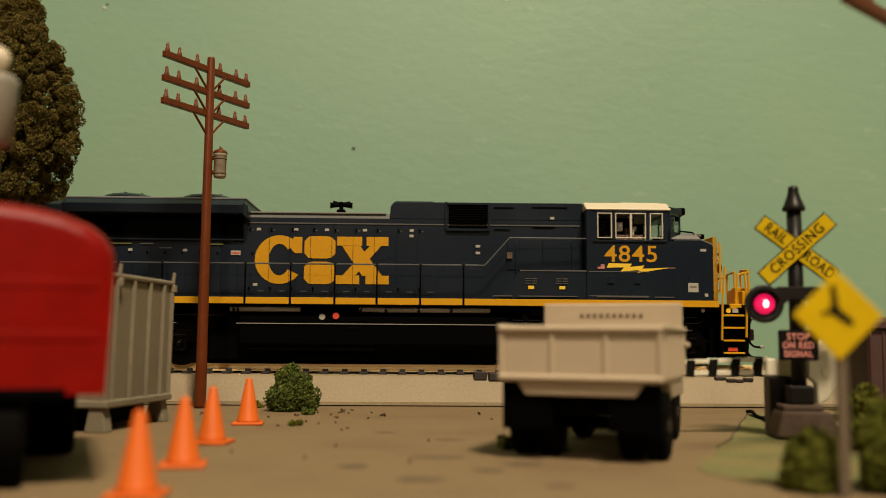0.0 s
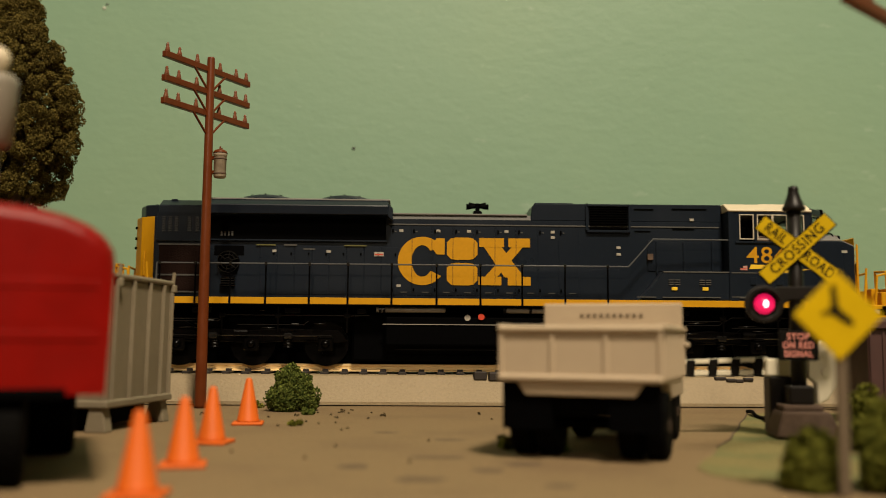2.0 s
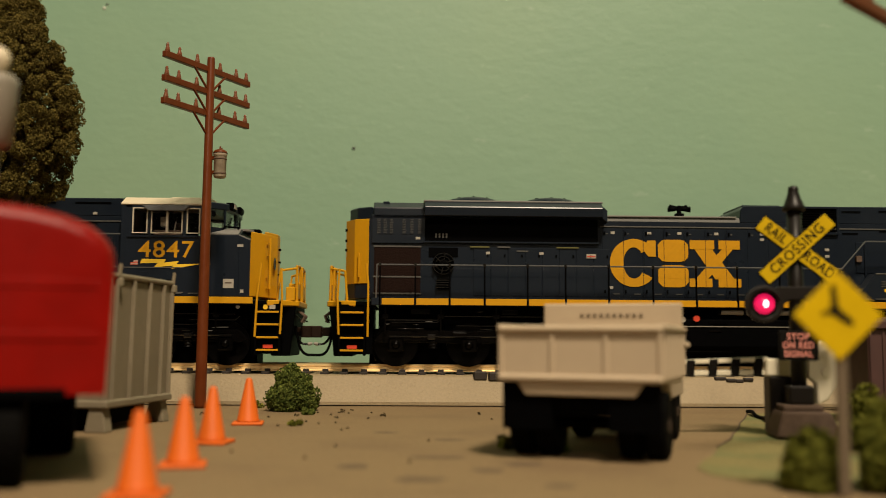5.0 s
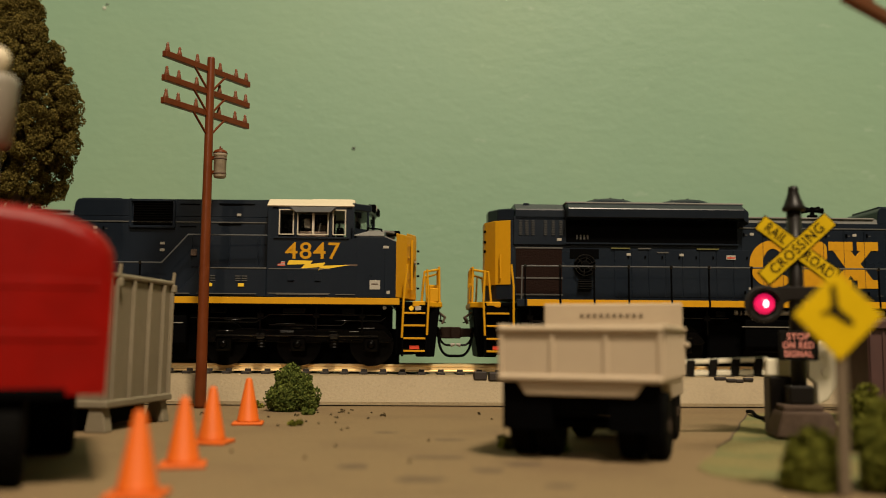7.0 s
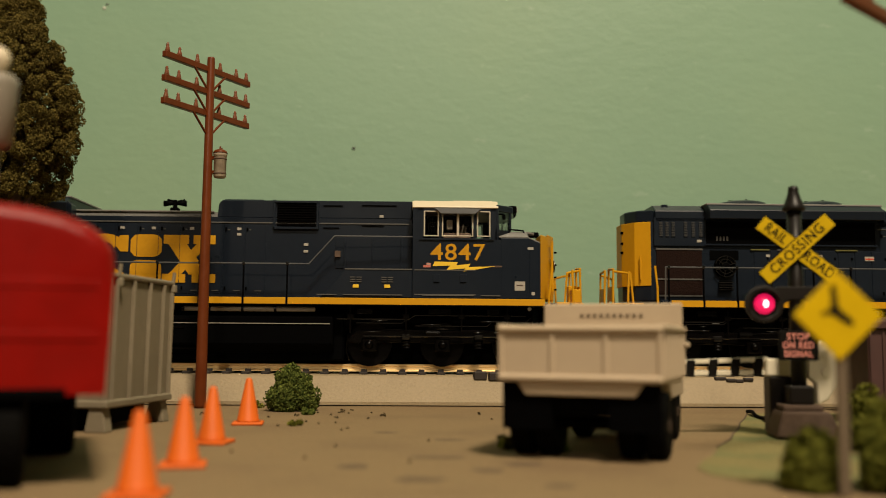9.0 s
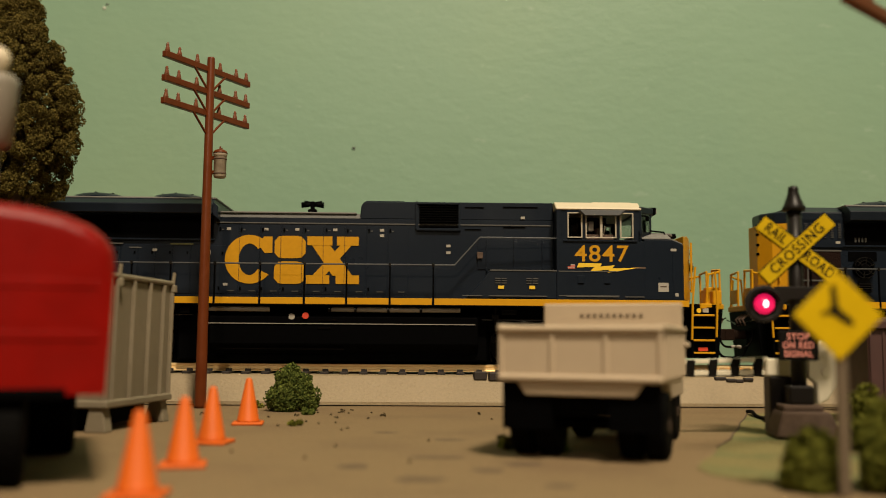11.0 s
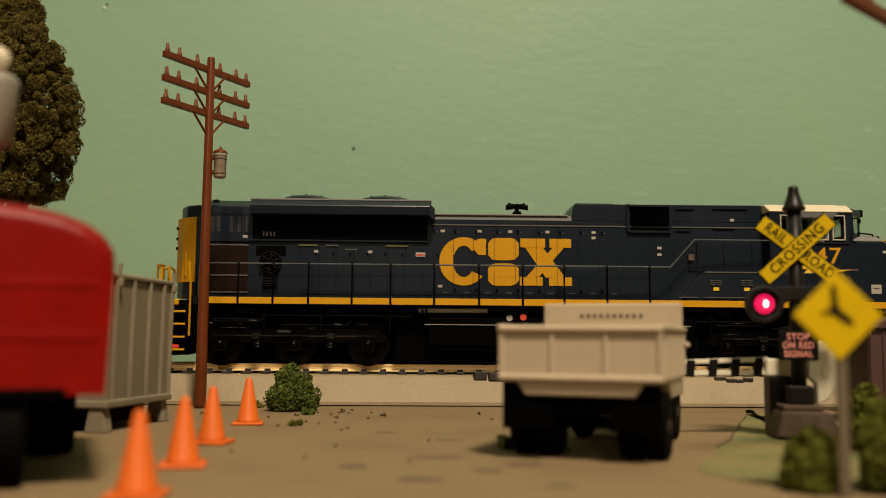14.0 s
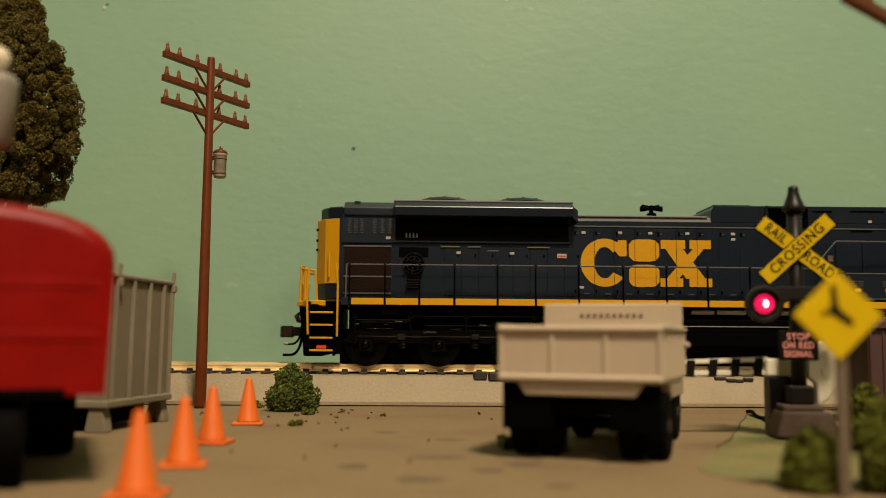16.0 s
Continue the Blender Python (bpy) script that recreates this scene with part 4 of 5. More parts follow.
def locomotive(number, x, turning, awning):
    L = thing("locomotive", x, 302 + SLANT * x, RAIL_TOP, "navy and gold model diesel locomotive numbered %s on the track" % number, "locomotive", rz=HEADING,
              group="coupled locomotives")
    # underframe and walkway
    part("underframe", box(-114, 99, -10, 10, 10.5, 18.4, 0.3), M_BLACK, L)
    walkway = part("walkway", box(-116, 100.4, -17.9, 17.9, 18.0, 20.2, 0.15), M_NAVY, L, "navy walkway and sill")
    cuts = [-113.2] + list(STANCHIONS[1:]) + [101.6]
    for a, b in zip(cuts, cuts[1:]):
        part("sill_stripe", box(a + 0.35, b - 0.35 if b < 101 else b, -18.2, -17.85, 18.15, 20.15, 0.05), M_YELLOW, walkway, "yellow sill stripe")
    part("sill_stripe", box(-113, 99.2, 17.85, 18.2, 18.15, 20.15, 0.05), M_YELLOW, walkway, "yellow sill stripe")
    # long hood
    hood = part("hood", plan([(-124.6, -3.5), (-121.6, -8.6), (-117.1, -11.3), (0, -11.3), (61, -11.3)], 20.2, 45.4, 0.25), M_NAVY, L, "navy engine hood")
    part("rear_top", prism([(-12.0, 45.2), (-12.0, 48.8), (-8, 51), (8, 51), (12.0, 48.8), (12.0, 45.2)], "x", -116.0, -98.8, 0.3), M_NAVY, L)
    part("rear_cap", plan([(-123.8, -3.3), (-121.0, -8.2), (-116.1, -11.1)], 45.2, 49.2, 0.4), M_NAVY, L)
    part("rear_panel", plan([(-124.9, -3.6), (-121.9, -8.8), (-117.3, -11.45)], 25.0, 45.3, 0.1), M_YELLOW, L, "yellow hood end")
    part("rear_hatch", rod((-120.4, -10.4, 27), (-120.4, -10.4, 34.5), 0.3), M_YELLOW, L, "yellow grab iron")
    part("roof_rib", box(-113, -111, -9, 9, 50.4, 51.2, 0.2), M_NAVY, L)
    # radiator flare
    part("radiator_flare", prism([(-11.2, 42.5), (-11.4, 45.6), (-16.6, 45.8), (-16.9, 48.6), (-14.2, 50.6), (14.2, 50.6), (16.9, 48.6), (16.6, 45.8), (11.4, 45.6), (11.2, 42.5)],
                                 "x", -100.0, -44.6, 0.2), M_NAVY, L, "flared radiator housing")
    # lighter grey here paints the bright line on the flare's top edge
    part("flare_edge_highlight", box(-100.3, -44.2, -14.5, 14.5, 50.4, 51.0, 0.15), M_DULLTOP, L, "roof edge in grey for its highlight line")
    # the grille's own black, deepened for the shade below the flare
    part("radiator_grille", box(-100.2, -45.4, -11.9, -11.2, 38.4, 45.7, 0.1), M_BLACK, L, "black radiator grille, its black also holding the flare's shade")
    for k in range(4):
        part("radiator_tag", box(-96.6 + k * 1.1, -96.1 + k * 1.1, -12.1, -11.8, 39.4, 40.8), M_DULL, L)
    part("flare_end", prism([(-44.8, 45.4), (-43.2, 44.0), (-43.2, 48.0), (-44.8, 49.4)], "y", -16.4, -12, 0.2), M_NAVY, L)
    part("flare_sill", box(-100.4, -45, -12.2, -11.2, 37.9, 38.4, 0.05), M_NAVY, L)
    for xf in (-84.2, -59.0):
        fan = part("radiator_fan", lathe([(8.6, 50.9), (8.6, 52.2), (7.8, 52.9), (5.6, 53.5), (1.6, 53.7), (1.2, 53.8), (0.3, 53.8)], xf, 0, 32), M_NAVY, L, "round roof fan")
        for k in range(6):
            a = k * 1.0472
            part("fan_blade", box(-0.25, 0.25, 1.2, 5.6, 53.45, 53.75, 0), M_BLACK, fan).matrix_basis = Matrix.Translation((xf * S, 0, 0)) @ Matrix.Rotation(a, 4, "Z")
    # louvres, screens and the blower at the rear
    for k in range(6):
        xx = -114.2 + k * 1.95 + (2.0 if k > 2 else 0) + (k > 3) * 0.5 + (k > 4) * 0.45
        lv = part("louvre", box(xx - 0.6, xx + 0.6, -12.15, -11.9, 40.4, 45.4, 0.03), M_NAVY, L)
        for j in range(9):
            part("louvre_slat", box(xx - 0.5, xx + 0.5, -12.3, -12.1, 40.7 + j * 0.53, 40.95 + j * 0.53), M_FAINT, lv)
    part("upper_panel", box(-116.4, -99.8, -12.0, -11.2, 37.6, 46.6, 0.1), M_NAVY, L)
    screen = part("intake_screen", box(-115.6, -101.1, -11.6, -11.2, 22.0, 36.6, 0.05), M_SCREEN, L, "rusty brown mesh screen")
    for z in (21.9, 27.1, 36.6):
        part("screen_bar", box(-115.8, -100.9, -11.8, -11.3, z - 0.25, z + 0.25, 0.05), M_DULL, screen)
    part("equipment_rack", box(-98.6, -89.4, -11.5, -11.2, 33.4, 36.4, 0.05), M_BLACK, L)
    blower = part("blower", transform(lathe([(3.4, 0), (3.4, 0.9), (2.6, 1.4), (2.4, 0.8), (1.4, 0.8), (1.2, 1.8), (0.4, 1.9)], n=20),
                                      Matrix.Translation((-94.0, -11.4, 31.2)) @ Matrix.Rotation(math.pi / 2, 4, "X")), M_BLACK, L, "round blower housing")
    for k in range(3):
        rr = 3.3 - k * 1.05
        arc = [(-94.0 + rr * math.cos(math.radians(d)), -13.0, 31.2 + rr * math.sin(math.radians(d))) for d in range(15, 166, 15)]
        part("guard_ring", pipe(arc, 0.16, n=6), M_PIPE, blower)
        part("guard_ring", pipe([(x, y, 62.4 - z) for x, y, z in arc], 0.16, n=6), M_PIPE, blower)
    for a in (20, 80, 140):
        dx, dz = 3.3 * math.cos(math.radians(a)), 3.3 * math.sin(math.radians(a))
        part("guard_spoke", rod((-94 - dx, -13.0, 31.2 - dz), (-94 + dx, -13.0, 31.2 + dz), 0.2, n=6), M_PIPE, blower)
    for k in range(4):
        part("filter_slat", box(-96.2, -91.6, -12.8, -12.5, 23.7 + k * 0.75, 24.0 + k * 0.75), M_PIPE, L)
    part("filter_box", box(-96, -92, -12.6, -11.4, 23.4, 26.8, 0.2), M_BLACK, L)
    # hood doors, seams, latches and small white decals
    for k in range(8):
        xd = -84.6 + k * 5.4 if k < 8 else 0
        door = part("hood_door", box(xd + 0.12, xd + 5.28, -11.5, -11.2, 21.4, 36.4, 0.08), M_NAVY, L)
        part("latch", box(xd + 4.2, xd + 4.7, -11.75, -11.45, 33.6, 34.4), M_BLACK, door)
    for k in range(9):
        xd = -44.0 + k * 6.6
        door = part("hood_door", box(xd + 0.12, xd + 6.48, -11.42, -11.2, 21.4, 43.0, 0.06), M_NAVY, L)
        part("latch", box(xd + 0.5, xd + 1.0, -11.75, -11.4, 40.9, 42.0), M_BLACK, door)
        # hinges coloured grey, as the small highlights they catch
        part("hinge", box(xd + 1.3, xd + 1.9, -11.65, -11.4, 41.2, 41.5), M_DULL, door)
        part("hinge", box(xd + 3.4, xd + 5.4, -11.6, -11.4, 22.2, 22.5), M_DULL, door)
        part("latch", box(xd + 0.5, xd + 1.0, -11.75, -11.4, 22.6, 23.6), M_BLACK, door)
    for xd, zd, w in ((-40.6, 41.6, 1.5), (-29.0, 41.6, 1.5), (-19.4, 41.6, 1.5), (-7.6, 41.6, 1.5), (7.0, 41.6, 1.5), (7.0, 39.9, 1.5), (27.8, 36.9, 1.6),
                      (27.8, 34.8, 1.6), (51.2, 46.0, 1.5), (-41.3, 24.3, 1.6), (-80, 34.8, 1.5), (-63.2, 34.8, 1.6), (-102.0, 39.2, 1.7)):
        part("decal", box(xd - w * 0.43, xd + w * 0.43, -12.1 if xd < -97 else -11.62, -11.3, zd - 0.42, zd + 0.42, 0.05), M_WHITE, L, "tiny white decal")
    part("decal", box(-49.0, -46.0, -11.75, -11.3, 33.4, 34.8, 0.05), M_WHITE, L, "small white warning decal")
    part("decal", box(-48.8, -46.2, -11.8, -11.7, 33.8, 34.2), M_REDMARK, L)
    part("decal", box(-71, -67.4, -11.7, -11.3, 35.3, 35.7), M_DULL, L, "thin grey print strip")
    for xa, xb in ((-85.6, -79.6), (-58.4, -51.4), (-77, -73)):
        part("drip_strip", box(xa, xb, -11.9, -11.3, 36.5, 36.9), M_OLIVE if xb - xa > 5 else M_DULL, L, "dull olive print strip" if xb - xa > 5 else "grey print strip")
    # middle hood roof, horn, front equipment casing
    part("hood_roof", prism([(-11.3, 45.2), (-10.6, 46.9), (10.6, 46.9), (11.3, 45.2)], "x", -44.6, 0.3, 0.15), M_DULLROOF, L, "grey-topped hood roof")
    # grey strip painted as the highlight along the hood roof's edge
    part("roof_edge_highlight", box(-44, -1, -11.4, -10.7, 46.7, 47.2, 0.1), M_DULLTOP, L, "roof edge in grey for its highlight line")
    # thin grey strip that paints a highlight along the hood side
    part("hood_highlight", box(-44.6, 60, -11.55, -11.2, 43.4, 43.8, 0.05), M_DULL, L)
    horn = part("horn_stand", box(-17.4, -14.6, -1.2, 1.2, 46.8, 49.6, 0.3), M_BLACK, L, "black air horn cluster")
    for s, dz in ((-1, 0), (1, 0), (-1, 1.2), (1, 1.1)):
        part("horn_bell", rod((-16.0, dz, 51.0 + dz * 0.6), (-16.0 + s * (3.6 - dz * 0.7), dz, 51.0 + dz * 0.6), 0.4, 1.0, n=12), M_BLACK, horn, smooth=True)
    part("horn_pipe", box(-16.7, -15.3, -0.6, 0.6, 49.4, 52.2, 0.3), M_BLACK, horn)
    part("casing", prism([(0, 45.2), (0.4, 49.4), (1.4, 50.7), (60.8, 50.9), (60.8, 45.2)], "y", -11.3, 11.3, 0.25), M_NAVY, L, "navy equipment casing")
    part("casing_top", box(1.6, 14, -9, 9, 50.6, 51.3, 0.2), M_NAVY, L)
    part("casing_rib", box(17.4, 18.2, -11.9, -12, 42.2, 50.8, 0.1), M_NAVY, L)
    gr = part("brake_grille", box(18.6, 30.8, -11.5, -11.2, 42.4, 49.9, 0.05), M_BLACK, L, "black louvred grille")
    for k in range(9):
        part("grille_slat", box(18.8, 30.6, -11.8, -11.4, 42.9 + k * 0.78, 43.15 + k * 0.78), M_FRAME, gr)
    part("grille_frame", box(17.8, 31.4, -12.3, -11.2, 41.6, 42.4, 0.1, box(17.8, 31.4, -12.3, -11.2, 49.9, 50.6, 0.1, box(30.9, 31.6, -12.3, -11.2, 41.8, 50.4, 0.1))), M_NAVY, L)
    for xa, xb, z in ((33, 39, 49.2), (33, 38, 42.2), (45, 56, 49.4), (45, 52, 43.0)):
        part("seam", box(xa, xb, -11.6, -11.25, z - 0.15, z + 0.15), M_BLACK, L)
    # lower cabinets before the cab
    part("cabinet", prism([(33.0, 20.3), (37.5, 25.2), (40.5, 29.2), (61, 29.2), (61, 20.3)], "y", -17.0, -12, 0.2), M_NAVY, L, "navy equipment cabinet")
    part("cabinet_edge", box(40.4, 61, -17.2, -16.7, 28.8, 29.2, 0.05), M_DULL, L)
    for xx in (39.6, 48.2, 57.2):
        part("cabinet_post", box(xx, xx + 0.5, -12.0, -11.2, 29, 39.0, 0.05), M_NAVY, L)
    part("cabinet_back", box(37, 60.6, -11.6, -11.2, 29.6, 39.4, 0.1), M_NAVY, L)
    part("junction_box", box(36.8, 38.6, -12.4, -11.3, 33.0, 35.0, 0.1), M_BASE, L, "small brown junction box")
    for xx in (43.8, 53.4):
        for k in range(3):
            part("vent_bar", box(xx - 1.8, xx - 0.2, -17.3, -16.9, 26.4 - k * 0.7, 26.65 - k * 0.7), M_DULL, L)
            part("vent_bar", box(xx + 0.2, xx + 1.8, -17.3, -16.9, 26.4 - k * 0.7, 26.65 - k * 0.7), M_DULL, L)
        part("decal", box(xx - 0.9, xx + 0.9, -17.3, -16.9, 23.3, 24.3, 0.05), M_BRIGHT, L, "small yellow label")
    for xa, xb in ((32, 38), (40, 58), (64, 80), (82, 88)):
        part("foot_strip", box(xa, xb, -17.5, -16.9, 21.0, 21.3), M_DULL, L)
    # cab and nose
    cab_y = 17.2
    part("cab_lower", box(61.0, 88.4, -cab_y, cab_y, 20.2, 38.4, 0.15), M_NAVY, L, "navy cab side")
    for xa, xb, z in ((61.6, 80.4, 28.9), (61.6, 80.4, 21.4)):
        part("cab_seam", box(xa, xb, -cab_y - 0.14, -cab_y + 0.1, z - 0.14, z + 0.14), M_DULL, L)
    for xs in (68.4, 76.6):
        part("access_panel", box(xs - 1.1, xs + 1.1, -cab_y - 0.1, -cab_y + 0.1, 25.2, 27.6, 0.08), M_NAVY, L)
        part("panel_hinge", box(xs - 0.9, xs + 0.9, -cab_y - 0.2, -cab_y + 0.1, 25.0, 25.2), M_BLACK, L)
    part("cab_back", box(61.0, 62.6, -cab_y, cab_y, 38.2, 48.4, 0.1), M_NAVY, L)
    roof = [(-cab_y - 0.3, 48.0), (-cab_y - 0.3, 48.6), (-13.2, 50.9), (13.2, 50.9), (cab_y + 0.3, 48.6), (cab_y + 0.3, 48.0)]
    cab_roof = part("cab_roof", prism(roof, "x", 60.8, 87.4, 0.25), M_CREAM, L, "cream cab roof")
    part("roof_hatch", box(73.5, 86.4, -9, 9, 50.8, 51.7, 0.3), M_CREAM, cab_roof)
    for s in (-1, 1):
        y = s * cab_y
        part("window_pillar", box(62.4, 64.3, y, y - s * 0.9, 38.2, 48.2, 0.05), M_NAVY, L)
        part("window_pillar", box(69.2, 69.8, y, y - s * 0.9, 38.2, 48.2, 0.05), M_NAVY, L)
        part("window_pillar", box(79.8, 80.6, y, y - s * 0.9, 38.2, 48.2, 0.05), M_NAVY, L)
        part("window_pillar", box(85.0, 87.2, y, y - s * 0.9, 38.2, 48.2, 0.05), M_NAVY, L)
        part("window_head", box(62.4, 87.2, y, y - s * 0.9, 47.2, 48.2, 0.05), M_NAVY, L)
        for xa, xb in ((64.4, 69.0), (70.0, 74.9), (74.9, 79.6), (80.8, 84.9)):
            win = part("cab_window", box(xa, xb, y + s * 0.05, y - s * 0.5, 39.3, 39.62, 0.05,
                                         box(xa, xb, y + s * 0.05, y - s * 0.5, 46.88, 47.2, 0.05,
                                             box(xa, xa + 0.34, y + s * 0.08, y - s * 0.5, 39.3, 47.2, 0.05, box(xb - 0.34, xb, y + s * 0.08, y - s * 0.5, 39.3, 47.2, 0.05)))),
                       M_SILVER, L, "silver window frame")
            pane = part("pane", box(xa + 0.4, xb - 0.4, y - s * 0.2, y - s * 0.35, 39.6, 46.9), M_GLASS, win, "clear cab window")
            pane.visible_shadow = False
        part("arm_rest", box(63, 86, y + s * 0.5, y - s * 0.2, 38.1, 38.7, 0.1), M_NAVY, L)
    if awning:
        part("sun_visor", prism([(69.6, 46.1), (80.2, 46.1), (82.0, 47.7), (67.8, 47.7)], "y", -cab_y - 1.9, -cab_y - 0.1, 0.1), M_AWNING, L, "grey window awning")
    part("cab_floor", box(62.6, 87, -15.5, 15.5, 38.3, 38.9), M_BLACK, L)
    # black sheet added to keep the cab dark behind its rear windows
    part("dark_partition", box(62.6, 80.2, 1.0, 2.0, 38.8, 48.0), M_BLACK, L)
    part("seat", box(66, 69, -11, -7, 38.9, 44.5, 0.4, box(66, 71, -11, -7, 38.9, 41, 0.4)), M_BLACK, L)
    part("control_stand", box(75, 78, -9, -5, 38.9, 43.5, 0.3), M_BASE, L)
    part("control_panel", box(71.6, 73.4, -12.5, -9.5, 42.0, 45.0, 0.2), M_SILVER, L, "pale control panel")
    part("console", box(70.5, 79.0, -15.4, -12.4, 38.9, 40.6, 0.2), M_BASE, L)
    part("rear_door", box(63.0, 63.6, -14.0, -6.0, 38.9, 47.6, 0.1), M_SHED, L, "reddish brown inner door")
    part("lever", rod((76.2, -13.6, 40.4), (76.8, -13.6, 43.4), 0.2, n=6), M_SILVER, L)
    part("seat", box(80, 82.4, 6, 11, 38.9, 44.5, 0.4), M_BLACK, L)
    # windscreen block: sloped front of the cab with two dark panes
    part("cab_front", prism([(87.0, -cab_y), (91.6, -12.4), (92.8, -1.0), (92.8, 1.0), (91.6, 12.4), (87.0, cab_y), (86.4, cab_y), (91.0, 12.0), (92.2, 0), (91.0, -12.0),
                             (86.4, -cab_y)], "z", 38.2, 41.6), M_NAVY, L)
    part("cab_brow", prism([(86.8, -cab_y), (92.4, -12.0), (93.8, 0), (92.4, 12.0), (86.8, cab_y)], "z", 47.2, 49.4, 0.3), M_NAVY, L)
    part("number_board", box(91.2, 93.8, -11.0, -6.4, 47.6, 49.9, 0.3), M_BLACK, L, "black number board")
    part("number_face", box(93.7, 94.0, -10.4, -7.0, 48.1, 49.4), M_WHITE, L, "pale number board face with unreadable print")
    for s in (-1, 1):
        part("windscreen_post", rod((87.2, s * (cab_y - 0.4), 40.6), (87.0, s * (cab_y - 0.4), 47.8), 0.6, n=6), M_NAVY, L)
        part("windscreen_post", rod((91.4, s * 12.2, 41.2), (91.4, s * 12.2, 47.6), 0.4, n=6), M_NAVY, L)
        part("windscreen_post", rod((92.5, s * 1.0, 40.6), (92.5, s * 1.0, 47.8), 0.6, n=6), M_NAVY, L)
        for a, b in (((87.6, cab_y - 0.8), (91.2, 12.6)), ((91.5, 11.6), (92.5, 1.6))):
            ws = part("windscreen", prism([(a[0], s * a[1]), (b[0], s * b[1]), (b[0] - 0.2, s * b[1]), (a[0] - 0.2, s * a[1])], "z", 41.4, 47.4), M_GLASS, L, "clear windscreen")
            ws.visible_shadow = False
        part("wiper", rod((92.0, s * 9.0, 41.6), (92.2, s * 6.0, 45.6), 0.12, n=5), M_BLACK, L)
    part("mirror", box(88.6, 89.6, -18.0, -17.2, 44.6, 46.2, 0.2, rod((87.0, -17.0, 46.4), (89.0, -17.6, 46.2), 0.2, n=6)), M_BLACK, L)
    part("headlight_brow", box(92.6, 94.6, -2.6, 2.6, 47.6, 49.8, 0.4), M_BLACK, L)
    part("nose", prism([(-cab_y, 20.3), (-cab_y, 38.9), (-11.5, 41.2), (11.5, 41.2), (cab_y, 38.9), (cab_y, 20.3)], "x", 88.2, 97.0, 0.12), M_NAVY, L,
         "navy short nose side")
    part("nose_corner", prism([(96.9, 20.3), (100.4, 20.3), (100.4, 37.4), (97.2, 38.8), (96.9, 38.8)], "y", -cab_y, cab_y, 0.1), M_NAVY, L)
    for s in (-1, 1):
        part("nose_top", prism([(s * cab_y * 0.99, 39.1), (s * 11.5, 41.35), (s * 11.5, 41.65), (s * cab_y * 0.99, 39.4)], "x", 87.6, 96.6, 0.05), M_DULLTOP, L,
             "grey anti-slip nose top")
    part("nose_top", prism([(87.6, -11.4), (97.6, -11.0), (99.6, -8), (99.6, 8), (97.6, 11.0), (87.6, 11.4)], "z", 41.0, 41.7, 0.1), M_DULLTOP, L, "grey anti-slip nose top")
    part("nose_slope", prism([(96.8, 38.8), (100.2, 37.5), (100.2, 37.9), (96.8, 39.3)], "y", -cab_y + 0.3, cab_y - 0.3, 0.05), M_DULLTOP, L)
    part("nose_grab", pipe([(91.0, -13.2, 41.0), (91.4, -12.6, 42.2), (95.6, -12.6, 41.8), (95.8, -13, 41.0)], 0.25, n=6), M_BLACK, L)
    part("nose_light", box(97.2, 101.4, -6, -2.6, 40.6, 42.2, 0.3), M_BLACK, L)
    part("nose_front", plan([(100.4, -cab_y), (103.6, -10.4), (106.6, -2.5)], 20.3, 40.2, 0.2), M_YELLOW, L, "yellow nose front")
    part("nose_door", plan([(103.5, -10.2), (106.5, -2.5)], 40.0, 41.0, 0.2), M_YELLOW, L, "yellow nose door top")
    part("nose_bar", rod((105.2, -9.0, 23), (105.2, -9.0, 39), 0.35, n=6), M_YELLOW, L)
    part("nose_emblem", transform(lathe([(1.9, -0.1), (1.9, 0.15), (1.2, 0.15), (1.1, 0.0)], n=20), Matrix.Translation((106.2, -5.6, 31.2)) @ Matrix.Rotation(math.pi / 2, 4, "Y")),
         M_NAVY, L, "plain dark round emblem")
    for z in (24, 28, 32, 36):
        part("nose_hinge", box(106.8, 107.6, -2.8, -1.6, z - 0.3, z + 0.3, 0.1), M_BLACK, L)
    part("rear_hinges", box(-125.2, -124.2, -4.4, -3.4, 38.6, 39.4, 0.1, box(-125.2, -124.2, -4.4, -3.4, 42, 42.8, 0.1, box(-125.2, -124.2, -4.4, -3.4, 35.6, 36.4, 0.1))), M_BLACK, L)
    # handrails
    for s in (-1, 1):
        y = s * 17.7
        part("handrail", pipe([(-114.6, y, 20.2), (-114.4, y, 30.4), (29.5, y, 30.4), (37.2, y, 39.0), (61, s * 16.6, 39.1)], 0.24, n=6), M_RAILWIRE, L, "dark wire handrail")
        for x_s in STANCHIONS:
            part("stanchion", box(x_s - 0.24, x_s + 0.24, y - 0.25, y + 0.25, 18.0, 30.4, 0.05), M_BLACK, L)
            part("rail_clip", box(x_s - 0.4, x_s + 0.4, y - 0.45, y + 0.45, 29.9, 30.9, 0.12), M_PIPE, L)
    part("rear_rail", pipe([(-117.0, -17.7, 8.4), (-117.0, -17.6, 24), (-117.7, -17.4, 30.8)], 0.36, n=6), M_YELLOW, L, "yellow corner handrail")
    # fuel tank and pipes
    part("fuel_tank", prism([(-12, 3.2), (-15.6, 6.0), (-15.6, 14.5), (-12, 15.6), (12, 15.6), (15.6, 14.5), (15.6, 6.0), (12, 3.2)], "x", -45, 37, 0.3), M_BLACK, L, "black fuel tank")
    # black blocks added below the tank keep the gap to the rails dark
    part("belly_filler", box(-55.4, 40.2, -11.6, 11.6, 0.9, 16, 0.6), M_BLACK, L)
    part("rail_gap_filler", box(-56, 40.4, -6.3, 6.3, -0.7, 1.6, 0.3), M_BLACK, L)
